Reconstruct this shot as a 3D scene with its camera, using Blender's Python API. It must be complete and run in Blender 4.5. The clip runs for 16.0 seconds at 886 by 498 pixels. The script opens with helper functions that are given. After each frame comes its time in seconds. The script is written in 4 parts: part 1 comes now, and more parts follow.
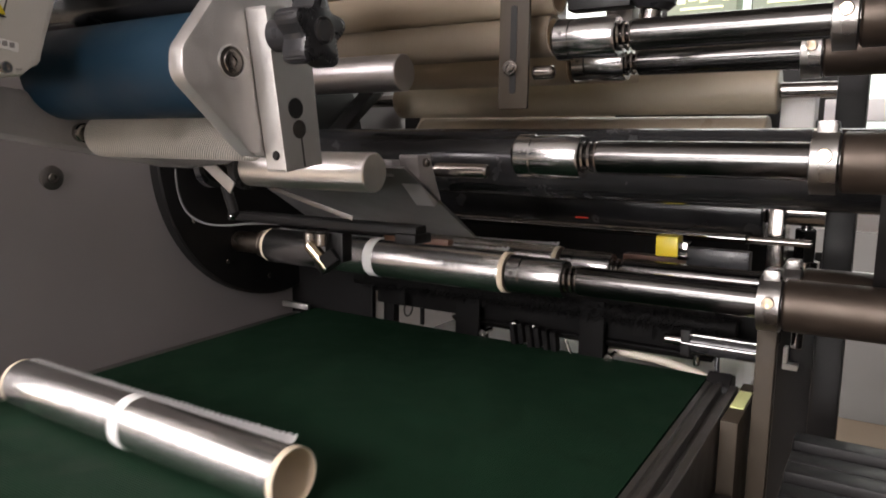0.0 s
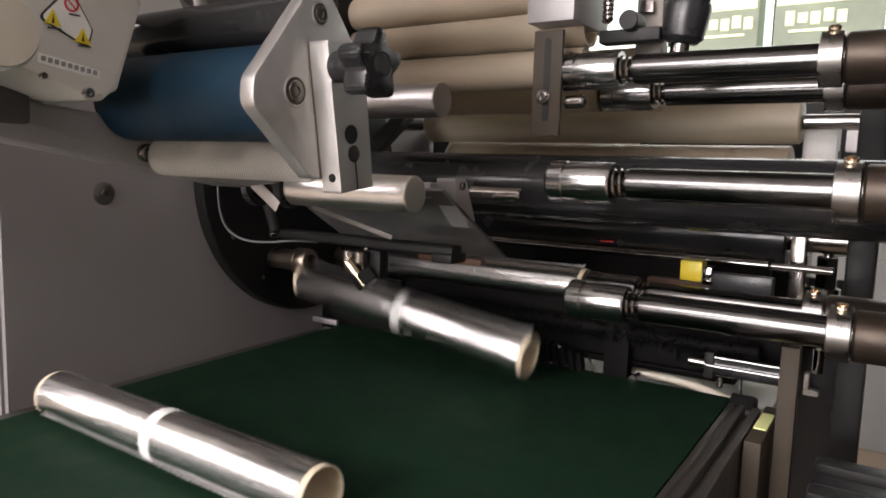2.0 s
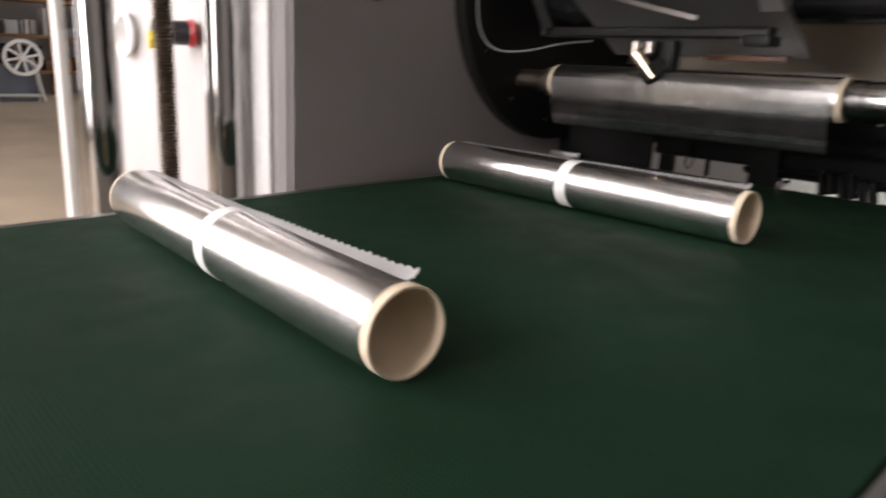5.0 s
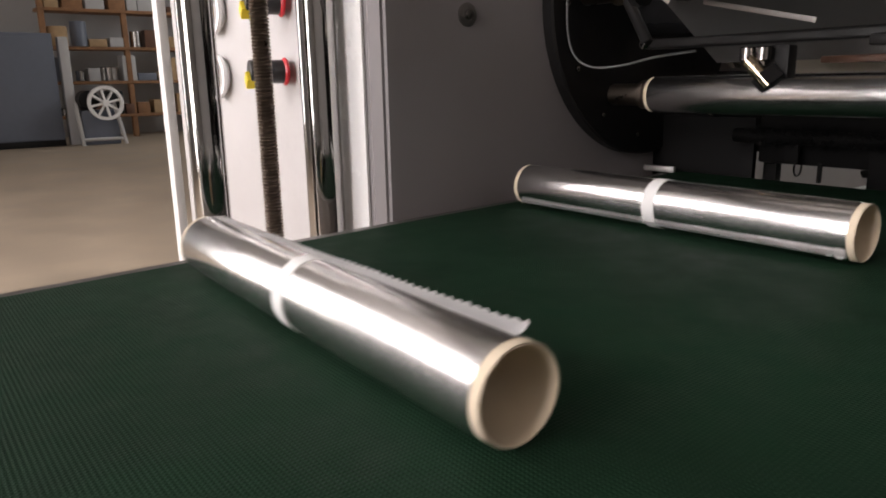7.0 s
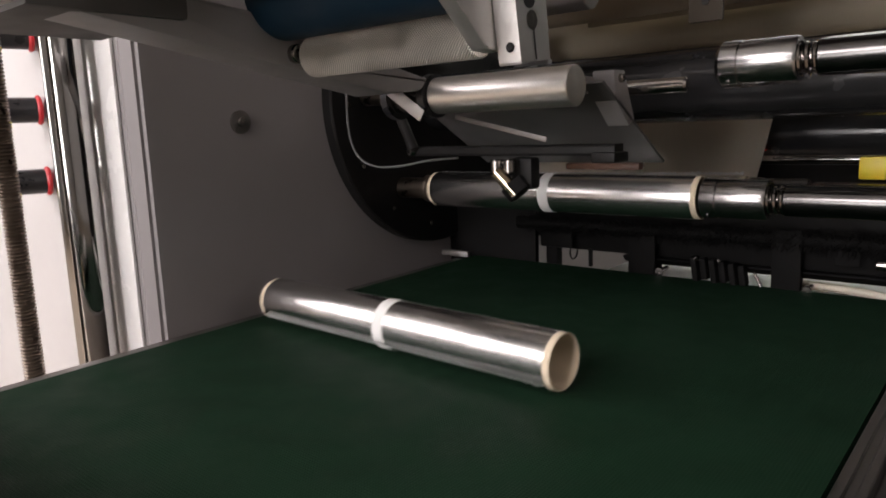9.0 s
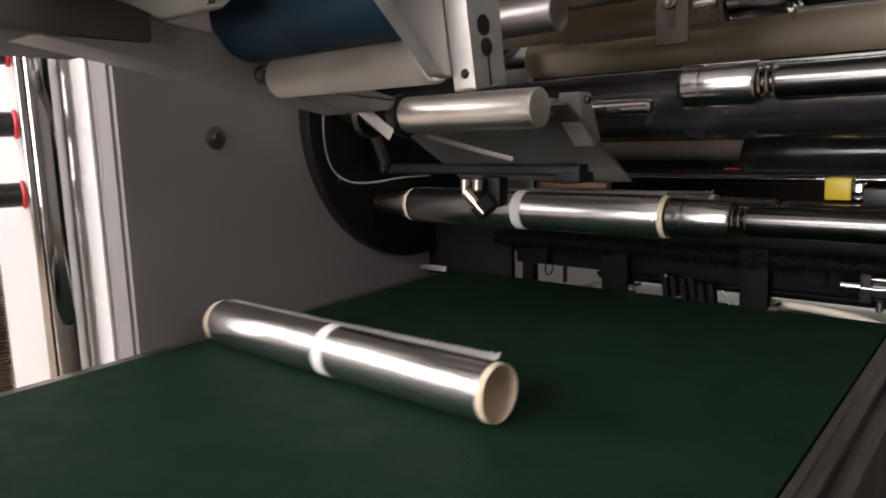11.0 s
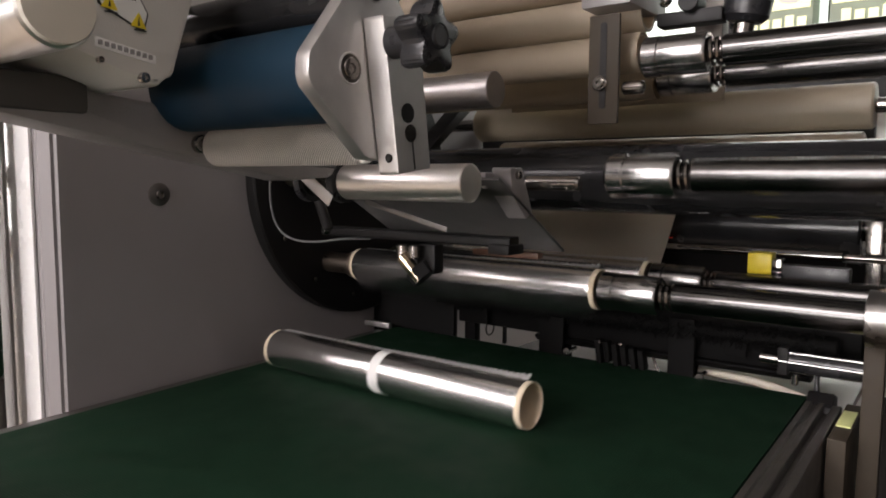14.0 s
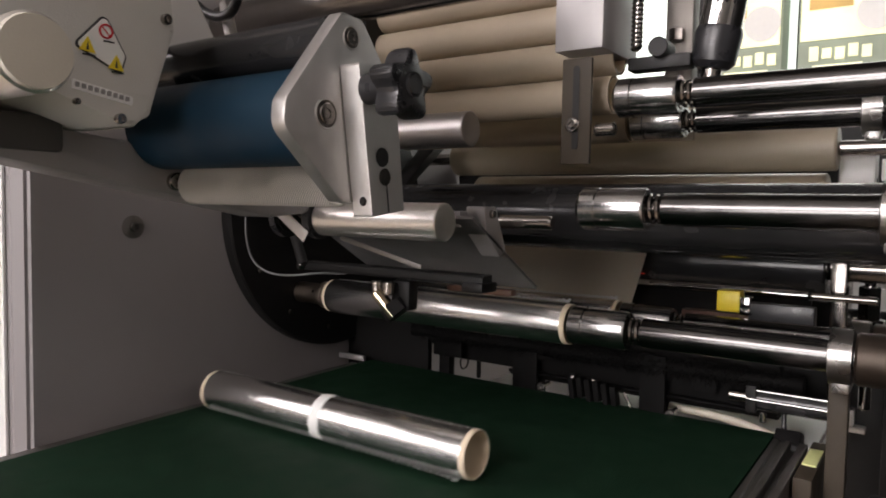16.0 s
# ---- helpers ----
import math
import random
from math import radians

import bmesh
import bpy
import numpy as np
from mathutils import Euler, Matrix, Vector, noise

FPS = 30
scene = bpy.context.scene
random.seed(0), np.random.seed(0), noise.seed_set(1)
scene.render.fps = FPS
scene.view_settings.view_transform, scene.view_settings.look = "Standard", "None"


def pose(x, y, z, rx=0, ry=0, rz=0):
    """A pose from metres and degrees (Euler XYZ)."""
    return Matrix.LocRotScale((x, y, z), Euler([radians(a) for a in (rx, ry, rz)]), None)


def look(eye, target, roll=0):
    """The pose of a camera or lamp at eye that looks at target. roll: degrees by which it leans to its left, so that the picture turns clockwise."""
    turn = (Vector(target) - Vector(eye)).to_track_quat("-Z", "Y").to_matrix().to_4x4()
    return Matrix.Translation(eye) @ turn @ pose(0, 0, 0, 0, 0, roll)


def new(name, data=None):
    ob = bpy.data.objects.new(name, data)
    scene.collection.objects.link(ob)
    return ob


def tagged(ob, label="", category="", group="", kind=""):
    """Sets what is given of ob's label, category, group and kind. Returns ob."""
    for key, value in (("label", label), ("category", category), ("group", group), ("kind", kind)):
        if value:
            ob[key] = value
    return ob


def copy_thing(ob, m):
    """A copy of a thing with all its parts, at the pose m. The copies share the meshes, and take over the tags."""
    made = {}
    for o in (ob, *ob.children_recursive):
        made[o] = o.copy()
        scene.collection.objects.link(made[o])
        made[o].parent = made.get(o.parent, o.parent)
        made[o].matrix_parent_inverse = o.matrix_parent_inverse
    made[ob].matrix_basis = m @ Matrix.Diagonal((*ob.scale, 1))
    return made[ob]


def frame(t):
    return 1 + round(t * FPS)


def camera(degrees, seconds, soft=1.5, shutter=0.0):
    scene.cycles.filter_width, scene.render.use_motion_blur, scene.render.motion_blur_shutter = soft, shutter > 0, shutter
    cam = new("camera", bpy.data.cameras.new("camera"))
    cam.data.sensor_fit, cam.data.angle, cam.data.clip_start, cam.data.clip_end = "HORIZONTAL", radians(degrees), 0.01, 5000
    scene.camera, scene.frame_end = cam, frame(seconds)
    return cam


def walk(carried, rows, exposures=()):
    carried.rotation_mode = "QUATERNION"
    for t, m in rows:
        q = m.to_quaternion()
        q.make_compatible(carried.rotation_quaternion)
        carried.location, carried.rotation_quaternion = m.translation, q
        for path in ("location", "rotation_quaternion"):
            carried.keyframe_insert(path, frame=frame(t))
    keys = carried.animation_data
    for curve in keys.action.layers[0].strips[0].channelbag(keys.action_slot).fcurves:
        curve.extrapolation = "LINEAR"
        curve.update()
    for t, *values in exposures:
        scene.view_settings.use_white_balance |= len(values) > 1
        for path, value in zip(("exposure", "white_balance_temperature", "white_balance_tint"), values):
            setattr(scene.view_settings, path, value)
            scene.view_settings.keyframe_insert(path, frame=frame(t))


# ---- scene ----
cam = camera(64.2, 16.0, soft=1.8, shutter=0.5)
PATH = [
    (0, (0.602, -0.264, 0.221), (-0.446, 1.414, -0.07), 0.7),
    (0.5, (0.605, -0.269, 0.225), (-0.4586, 1.4051, -0.0323), 0.8),
    (1, (0.602, -0.281, 0.222), (-0.467, 1.391, -0.023), 1.7),
    (1.5, (0.604, -0.292, 0.223), (-0.481, 1.372, -0.011), 1.6),
    (2, (0.602, -0.294, 0.223), (-0.487, 1.367, -0.01), 1.7),
    (2.5, (0.6, -0.296, 0.223), (-0.487, 1.368, 0.0), 1.9),
    (3, (0.6, -0.299, 0.221), (-0.504, 1.352, -0.016), 1.4),
    (3.5, (0.598, -0.306, 0.217), (-0.5418, 1.3153, -0.052), 0.4),
    (4, (0.594, -0.313, 0.209), (-0.5702, 1.2839, -0.0985), 0.4),
    (4.5, (0.574, -0.319, 0.172), (-0.6805, 1.1705, -0.2839), 1.4),
    (5, (0.525, -0.348, 0.122), (-0.8712, 0.9899, -0.3886), 2.8),
    (5.2, (0.505, -0.364, 0.123), (-0.926, 0.925, -0.415), 2.3),
    (7.3, (0.493, -0.363, 0.126), (-1.0408, 0.837, -0.3296), -1.3),
    (7.6, (0.503, -0.342, 0.138), (-1.022, 0.874, -0.306), -1.8),
    (8, (0.536, -0.312, 0.153), (-0.925, 0.994, -0.2467), -2),
    (8.3, (0.537, -0.312, 0.158), (-0.812, 1.12, -0.204), -2),
    (8.5, (0.5377, -0.3103, 0.1644), (-0.7511, 1.1812, -0.1736), -2.08),
    (8.7, (0.539, -0.307, 0.17), (-0.74, 1.193, -0.167), -2.1),
    (10.8, (0.559, -0.294, 0.181), (-0.7338, 1.1993, -0.1331), -1.8),
    (11, (0.561, -0.293, 0.181), (-0.7087, 1.2207, -0.1297), -1.6),
    (11.5, (0.571, -0.289, 0.187), (-0.6708, 1.2577, -0.0687), -0.5),
    (12, (0.578, -0.287, 0.191), (-0.6483, 1.2746, -0.0493), -0.4),
    (12.5, (0.582, -0.29, 0.196), (-0.6373, 1.2803, -0.0219), 0),
    (13, (0.581, -0.287, 0.198), (-0.6357, 1.286, -0.0145), -0.2),
    (13.5, (0.583, -0.288, 0.199), (-0.6305, 1.2885, -0.0059), 0),
    (14, (0.587, -0.287, 0.202), (-0.6104, 1.3034, 0.0101), 0.4),
    (14.5, (0.589, -0.29, 0.204), (-0.5979, 1.3119, 0.0455), 0.7),
    (15, (0.589, -0.292, 0.206), (-0.5946, 1.314, 0.066), 0.9),
    (15.5, (0.591, -0.294, 0.208), (-0.5886, 1.3164, 0.0852), 1),
    (16, (0.592, -0.289, 0.212), (-0.5589, 1.3424, 0.0937), 1.1),
]
walk(cam, [(t, look(eye, target, roll)) for t, eye, target, roll in PATH],
     [(0.0, 0.1), (2.5, 0.06), (4.5, 0.0), (5.2, -0.14), (7.3, -0.54), (8.0, -0.60), (8.7, -0.52), (11.0, -0.18), (12.5, -0.22), (16.0, -0.32)])

# ---- world, lights, exposure ----
world = bpy.data.worlds.new("hall_daylight")
scene.world = world
world.use_nodes = True
wn = world.node_tree.nodes
sky = wn.new("ShaderNodeTexSky")
sky.sky_type = "NISHITA"
sky.sun_disc = False
sky.sun_elevation, sky.sun_rotation = radians(42), radians(200)
wn["Background"].inputs["Strength"].default_value = 0.06
world.node_tree.links.new(sky.outputs["Color"], wn["Background"].inputs["Color"])
scene.view_settings.exposure = 0.0


def area_light(name, place, target, sx, sy, watts, colour):
    d = bpy.data.lights.new(name, "AREA")
    d.shape, d.size, d.size_y, d.energy, d.color = "RECTANGLE", sx, sy, watts, colour
    ob = new(name, d)
    ob.matrix_world = look(place, target)
    return ob


# daylight in the hall's openings: the roof light over the front, and the windows behind the machine; plus added fills
area_light("front_window_opening", (-0.3, -5.5, 2.6), (0.1, 0.0, 0.1), 3.0, 1.6, 320, (1.0, 0.91, 0.92))
area_light("left_window_opening", (-4.6, -4.2, 2.7), (0.1, 0.0, 0.1), 4.4, 2.2, 400, (1.0, 0.91, 0.92))
area_light("west_door_opening", (-15.8, -5.8, 1.0), (0.0, 0.0, 0.2), 5.0, 3.6, 600, (1.0, 0.95, 0.93))
# added fill lamp that brightens the far hall; no known window there
area_light("north_hall_fill", (-11.0, 8.7, 2.6), (-12.5, 3.0, -0.3), 4.0, 1.8, 260, (0.95, 0.97, 1.0))
# added low fill for the white trim and front faces; no known door
area_light("south_trim_fill", (0.1, -7.9, 0.45), (0.0, 0.0, 0.2), 2.6, 2.2, 310, (1.0, 0.95, 0.94))
# added side fill for faces turned to +x, not a known window
area_light("side_panel_fill", (3.6, -0.6, 1.7), (0.3, 0.2, 0.1), 2.2, 1.2, 12, (1.0, 0.93, 0.92))
area_light("back_window_opening", (0.9, 3.2, 1.9), (0.4, 0.4, 0.1), 2.6, 1.4, 28, (1.0, 0.96, 0.96))


# ---- materials ----
def material(name, colour, rough=0.5, metal=0.0, vary=0.12, scale=40.0, bump=0.0, bump_scale=300.0,
             stretch=(1, 1, 1), rough_vary=0.1, coat=0.0, emit=0.0):
    """Principled surface with colour variation at two scales, rough patches and fine relief."""
    m = bpy.data.materials.new(name)
    m.use_nodes = True
    nt = m.node_tree
    b = nt.nodes["Principled BSDF"]
    b.inputs["Metallic"].default_value = metal
    b.inputs["Coat Weight"].default_value = coat
    tc = nt.nodes.new("ShaderNodeTexCoord")
    mp = nt.nodes.new("ShaderNodeMapping")
    mp.inputs["Scale"].default_value = stretch
    nt.links.new(tc.outputs["Object"], mp.inputs["Vector"])
    n1 = nt.nodes.new("ShaderNodeTexNoise")
    n1.inputs["Scale"].default_value, n1.inputs["Detail"].default_value = scale, 6
    n2 = nt.nodes.new("ShaderNodeTexNoise")
    n2.inputs["Scale"].default_value, n2.inputs["Detail"].default_value = scale * 0.13, 3
    for n in (n1, n2):
        nt.links.new(mp.outputs["Vector"], n.inputs["Vector"])
    add = nt.nodes.new("ShaderNodeMath")
    add.operation = "ADD"
    nt.links.new(n1.outputs["Fac"], add.inputs[0])
    nt.links.new(n2.outputs["Fac"], add.inputs[1])
    ramp = nt.nodes.new("ShaderNodeMapRange")
    ramp.inputs["From Min"].default_value, ramp.inputs["From Max"].default_value = 0.6, 1.4
    ramp.inputs["To Min"].default_value, ramp.inputs["To Max"].default_value = 1 - vary, 1 + vary
    nt.links.new(add.outputs[0], ramp.inputs["Value"])
    mix = nt.nodes.new("ShaderNodeVectorMath")
    mix.operation = "SCALE"
    mix.inputs[0].default_value = colour
    nt.links.new(ramp.outputs["Result"], mix.inputs["Scale"])
    nt.links.new(mix.outputs["Vector"], b.inputs["Base Color"])
    rr = nt.nodes.new("ShaderNodeMapRange")
    rr.inputs["From Min"].default_value, rr.inputs["From Max"].default_value = 0.3, 0.7
    rr.inputs["To Min"].default_value = max(0.02, rough - rough_vary)
    rr.inputs["To Max"].default_value = min(1, rough + rough_vary)
    nt.links.new(n1.outputs["Fac"], rr.inputs["Value"])
    nt.links.new(rr.outputs["Result"], b.inputs["Roughness"])
    if bump:
        n3 = nt.nodes.new("ShaderNodeTexNoise")
        n3.inputs["Scale"].default_value, n3.inputs["Detail"].default_value = bump_scale, 4
        nt.links.new(mp.outputs["Vector"], n3.inputs["Vector"])
        bp = nt.nodes.new("ShaderNodeBump")
        bp.inputs["Strength"].default_value, bp.inputs["Distance"].default_value = bump, 0.001
        nt.links.new(n3.outputs["Fac"], bp.inputs["Height"])
        nt.links.new(bp.outputs["Normal"], b.inputs["Normal"])
    if emit:
        b.inputs["Emission Color"].default_value = (*colour, 1)
        b.inputs["Emission Strength"].default_value = emit
    return m


def weave(m, scale, depth):
    """Adds a fine crossed rib to a material, as of a belt's cloth or a knurled roller."""
    nt = m.node_tree
    tc = nt.nodes.new("ShaderNodeTexCoord")
    hs = []
    for axis in ("X", "Y"):
        w = nt.nodes.new("ShaderNodeTexWave")
        w.bands_direction = axis
        w.inputs["Scale"].default_value = scale
        nt.links.new(tc.outputs["Object"], w.inputs["Vector"])
        hs.append(w)
    mul = nt.nodes.new("ShaderNodeMath")
    mul.operation = "MULTIPLY"
    nt.links.new(hs[0].outputs["Fac"], mul.inputs[0])
    nt.links.new(hs[1].outputs["Fac"], mul.inputs[1])
    bp = nt.nodes.new("ShaderNodeBump")
    bp.inputs["Strength"].default_value, bp.inputs["Distance"].default_value = depth, 0.0006
    nt.links.new(mul.outputs[0], bp.inputs["Height"])
    nt.links.new(bp.outputs["Normal"], nt.nodes["Principled BSDF"].inputs["Normal"])
    return m


def knurl(m, y, z, radius, pitch):
    """Adds the crossed spiral grooves of a knurled roller whose axis runs along x through y, z."""
    nt = m.node_tree

    def math_node(op, a, b):
        n = nt.nodes.new("ShaderNodeMath")
        n.operation = op
        for k, v in enumerate((a, b)):
            if isinstance(v, (int, float)):
                n.inputs[k].default_value = v
            else:
                nt.links.new(v, n.inputs[k])
        return n.outputs[0]

    tc, sp = nt.nodes.new("ShaderNodeTexCoord"), nt.nodes.new("ShaderNodeSeparateXYZ")
    nt.links.new(tc.outputs["Object"], sp.inputs[0])
    turn = math_node("ARCTAN2", math_node("SUBTRACT", sp.outputs["Z"], z), math_node("SUBTRACT", sp.outputs["Y"], y))
    along = math_node("MULTIPLY", sp.outputs["X"], 2 * math.pi / pitch)
    count = round(2 * math.pi * radius / pitch)
    around = math_node("MULTIPLY", turn, count)
    deep = math_node("SINE", math_node("ADD", along, around), 0)
    fine = math_node("SINE", math_node("SUBTRACT", along, around), 0)
    ridge = math_node("ADD", math_node("MULTIPLY", deep, 0.7), math_node("MULTIPLY", fine, 0.35))
    bp = nt.nodes.new("ShaderNodeBump")
    bp.inputs["Strength"].default_value, bp.inputs["Distance"].default_value = 1.0, 0.0012
    nt.links.new(ridge, bp.inputs["Height"])
    b = nt.nodes["Principled BSDF"]
    groove_tone = nt.nodes.new("ShaderNodeMapRange")                # grooves darkened in the colour so that the relief reads
    groove_tone.inputs["From Min"].default_value, groove_tone.inputs["From Max"].default_value = -0.6, 0.3
    groove_tone.inputs["To Min"].default_value, groove_tone.inputs["To Max"].default_value = 0.55, 1.0
    nt.links.new(ridge, groove_tone.inputs["Value"])
    paint = nt.nodes.new("ShaderNodeVectorMath")
    paint.operation = "SCALE"
    nt.links.new(b.inputs["Base Color"].links[0].from_socket, paint.inputs[0])
    nt.links.new(groove_tone.outputs["Result"], paint.inputs["Scale"])
    nt.links.new(paint.outputs["Vector"], b.inputs["Base Color"])
    nt.links.new(bp.outputs["Normal"], nt.nodes["Principled BSDF"].inputs["Normal"])
    return m


M_BELT = weave(material("green_belt_cloth", (0.0074, 0.026, 0.0128), 0.66, 0, 0.25, 30, rough_vary=0.1), 160, 0.4)
M_BELT.node_tree.nodes["Principled BSDF"].inputs["Specular IOR Level"].default_value = 0.1
M_PANEL = material("grey_machine_paint", (0.305, 0.283, 0.286), 0.5, 0, 0.05, 18, 0.12, 900)
M_TRIM = material("gloss_white_enamel", (0.93, 0.92, 0.91), 0.22, 0, 0.03, 20, 0.12, 900, coat=0.5)
M_WHITE = material("white_machine_paint", (0.84, 0.82, 0.80), 0.42, 0, 0.04, 20, 0.1, 1200)
M_BLACK = material("black_oxide_steel", (0.0095, 0.009, 0.009), 0.45, 0.0, 0.3, 60, 0.08, 700)
M_BLACK.node_tree.nodes["Principled BSDF"].inputs["Specular IOR Level"].default_value = 0.25
# greasy black, taken darker to include the shade behind the belt's end
M_SHADEBLACK = material("oily_shade_black_steel", (0.006, 0.0058, 0.0058), 0.6, 0.0, 0.4, 50, 0.15, 500)
M_SHADEBLACK.node_tree.nodes["Principled BSDF"].inputs["Specular IOR Level"].default_value = 0.1
M_BLACKG = material("black_gloss_roller", (0.02, 0.02, 0.021), 0.2, 0.1, 0.3, 30)
M_PLASTIC = material("black_plastic", (0.02, 0.02, 0.022), 0.33, 0, 0.2, 80)
M_CHROME = material("chromed_steel", (0.44, 0.43, 0.42), 0.08, 1.0, 0.08, 60, rough_vary=0.05)
M_STEEL = material("turned_steel", (0.36, 0.335, 0.315), 0.2, 1.0, 0.12, 50, rough_vary=0.05)
M_SHAFT = material("dark_turned_steel", (0.105, 0.102, 0.10), 0.2, 1.0, 0.14, 50, rough_vary=0.05)
M_DARKRAIL = material("dirty_dark_steel", (0.13, 0.118, 0.108), 0.5, 1.0, 0.2, 40, 0.1, 500)
M_SLEEVE = material("dull_chromed_sleeve", (0.31, 0.305, 0.30), 0.22, 1.0, 0.1, 60, rough_vary=0.05)
M_BROWNED = material("browned_steel", (0.050, 0.040, 0.029), 0.55, 0.0, 0.2, 45, 0.1, 500)
M_BROWNED.node_tree.nodes["Principled BSDF"].inputs["Specular IOR Level"].default_value = 0.2
M_BRONZE = material("dull_brown_steel", (0.052, 0.040, 0.031), 0.42, 0.7, 0.2, 45, 0.08, 500)
M_MARK = material("pale_yellow_green_mark", (0.78, 0.82, 0.36), 0.5, 0, 0.1, 90)
# the tan rubber roller's reflection, put into the steel's colour
M_TANSTEEL = material("tan_reflection_steel", (0.44, 0.36, 0.27), 0.36, 0.0, 0.12, 30, 0.06, 400)
M_DEFLECT = material("dark_grey_sheet", (0.17, 0.165, 0.165), 0.42, 0.5, 0.12, 40, 0.06, 500)
# shade under the label head, put into a dark grey
M_UNDER = material("underside_shade_grey", (0.085, 0.08, 0.078), 0.6, 0, 0.15, 40)
M_HEAD = material("off_white_cast_paint", (0.60, 0.585, 0.55), 0.45, 0, 0.05, 30, 0.2, 900)
M_SPOOL = material("cream_plastic_face", (0.62, 0.58, 0.50), 0.55, 0, 0.04, 30, 0.08, 700)
M_CLAMP = material("bright_clamp_steel", (0.26, 0.25, 0.24), 0.3, 1.0, 0.15, 60, 0.08, 500)
M_PLATE = material("speckled_white_plate", (0.50, 0.485, 0.48), 0.5, 0, 0.06, 120, 0.15, 1200)
M_SILL = material("grey_sill_paint", (0.20, 0.20, 0.195), 0.6, 0, 0.2, 3.0)
M_WORN = material("worn_brown_steel", (0.24, 0.20, 0.165), 0.34, 1.0, 0.2, 50, 0.05, 400)
M_ALU = material("milled_aluminium", (0.58, 0.565, 0.55), 0.46, 1.0, 0.08, 160, 0.25, 1400, rough_vary=0.08)
M_DULL = material("dull_aluminium_bar", (0.50, 0.48, 0.47), 0.4, 1.0, 0.08, 90, rough_vary=0.05)
M_SAT = material("satin_aluminium_bar", (0.88, 0.85, 0.81), 0.36, 1.0, 0.06, 90, rough_vary=0.04)
M_RAIL = material("anodised_aluminium", (0.23, 0.215, 0.205), 0.42, 1.0, 0.12, 40, 0.08, 600)
M_CAST = material("grey_cast_arm", (0.33, 0.315, 0.315), 0.42, 0.3, 0.08, 50, 0.2, 800)
M_FOIL = material("aluminium_foil", (0.88, 0.87, 0.86), 0.24, 1.0, 0.03, 25, 0.015, 60, (0.15, 3, 3), 0.04)
# dull foil; its warm tint imitates the reflection of tan surroundings
M_WEB = material("tan_tinted_dull_foil", (0.90, 0.83, 0.73), 0.42, 0.55, 0.05, 12, 0.05, 60)
M_CRUMPLE = material("crumpled_foil", (0.86, 0.86, 0.86), 0.24, 1.0, 0.02, 30, 0.06, 30, (1, 1, 1), 0.03)
M_PAPER = material("paper_core_board", (0.70, 0.60, 0.45), 0.8, 0, 0.06, 60, 0.15, 600)
M_CORE = material("tan_core_paper", (0.35, 0.29, 0.215), 0.62, 0, 0.10, 14, 0.1, 500)
M_TAPE = material("white_paper_band", (0.80, 0.80, 0.78), 0.7, 0, 0.03, 60)
M_BLUE = material("blue_silicone_roller", (0.0022, 0.018, 0.035), 0.55, 0, 0.12, 25, 0.1, 900)
M_BLUE.node_tree.nodes["Principled BSDF"].inputs["Specular IOR Level"].default_value = 0.22
M_KNURL = knurl(material("knurled_steel", (0.90, 0.85, 0.78), 0.5, 1.0, 0.08, 60), 0.015, 0.2240, 0.0132, 0.0019)
M_RED = material("red_plastic", (0.55, 0.02, 0.03), 0.35, 0, 0.08, 80)
M_YELLOW = material("yellow_plastic", (0.80, 0.62, 0.03), 0.4, 0, 0.08, 80)
M_CLEAR = material("clear_plastic_shroud", (0.88, 0.88, 0.88), 0.15, 0, 0.05, 60)
M_BRASS = material("bright_nickel_barrel", (0.80, 0.66, 0.50), 0.16, 1.0, 0.08, 90)
M_BROWN = material("brown_bakelite", (0.12, 0.055, 0.032), 0.4, 0, 0.25, 70)
M_CABLE = material("grey_cable", (0.13, 0.13, 0.13), 0.45, 0, 0.1, 90)
M_FLOOR = material("worn_concrete", (0.36, 0.29, 0.215), 0.6, 0, 0.28, 2.2, 0.3, 20)
M_HALL = material("pale_hall_wall", (0.46, 0.45, 0.44), 0.8, 0, 0.1, 2.0)
# core paper made lighter, with the light bounced inside the tube
M_CORE_INSIDE = material("bounce_lit_core_inside", (0.80, 0.67, 0.50), 0.8, 0, 0.06, 60)
M_EDGE = material("foil_edge", (0.93, 0.93, 0.93), 0.42, 0.6, 0.04, 60, 0.1, 300)
M_CAB = material("blue_grey_cabinet", (0.13, 0.145, 0.18), 0.45, 0, 0.08, 10)
M_SHELF = material("rusty_shelving", (0.26, 0.13, 0.06), 0.7, 0.1, 0.4, 9)
M_CARD = material("cardboard", (0.42, 0.28, 0.15), 0.8, 0, 0.2, 12)
M_GLOW = material("window_daylight", (0.93, 1.0, 0.94), 0.9, 0, 0.12, 3.0, emit=1.05)
# carton and print colours emit a little, in place of window light
M_GREENBOX = material("glowing_green_carton", (0.25, 0.285, 0.22), 0.7, 0, 0.35, 9.0, emit=0.45)
M_CREAMBOX = material("glowing_cream_carton", (0.95, 0.93, 0.66), 0.7, 0, 0.3, 9.0, emit=0.5)
M_TUBE = material("cream_plastic_tube", (0.74, 0.69, 0.56), 0.4, 0, 0.06, 60)
# glow for the red spot that the sensor throws on the drum
M_REDSPOT = material("red_spot_glow", (1.0, 0.06, 0.03), 0.4, 0, 0.05, 60, emit=0.35)
# emits like the cartons, in place of window light
M_AMBER = material("glowing_amber_print", (0.55, 0.36, 0.12), 0.7, 0, 0.3, 9.0, emit=0.6)
M_INK = material("black_ink", (0.03, 0.03, 0.03), 0.6, 0, 0.05, 60)
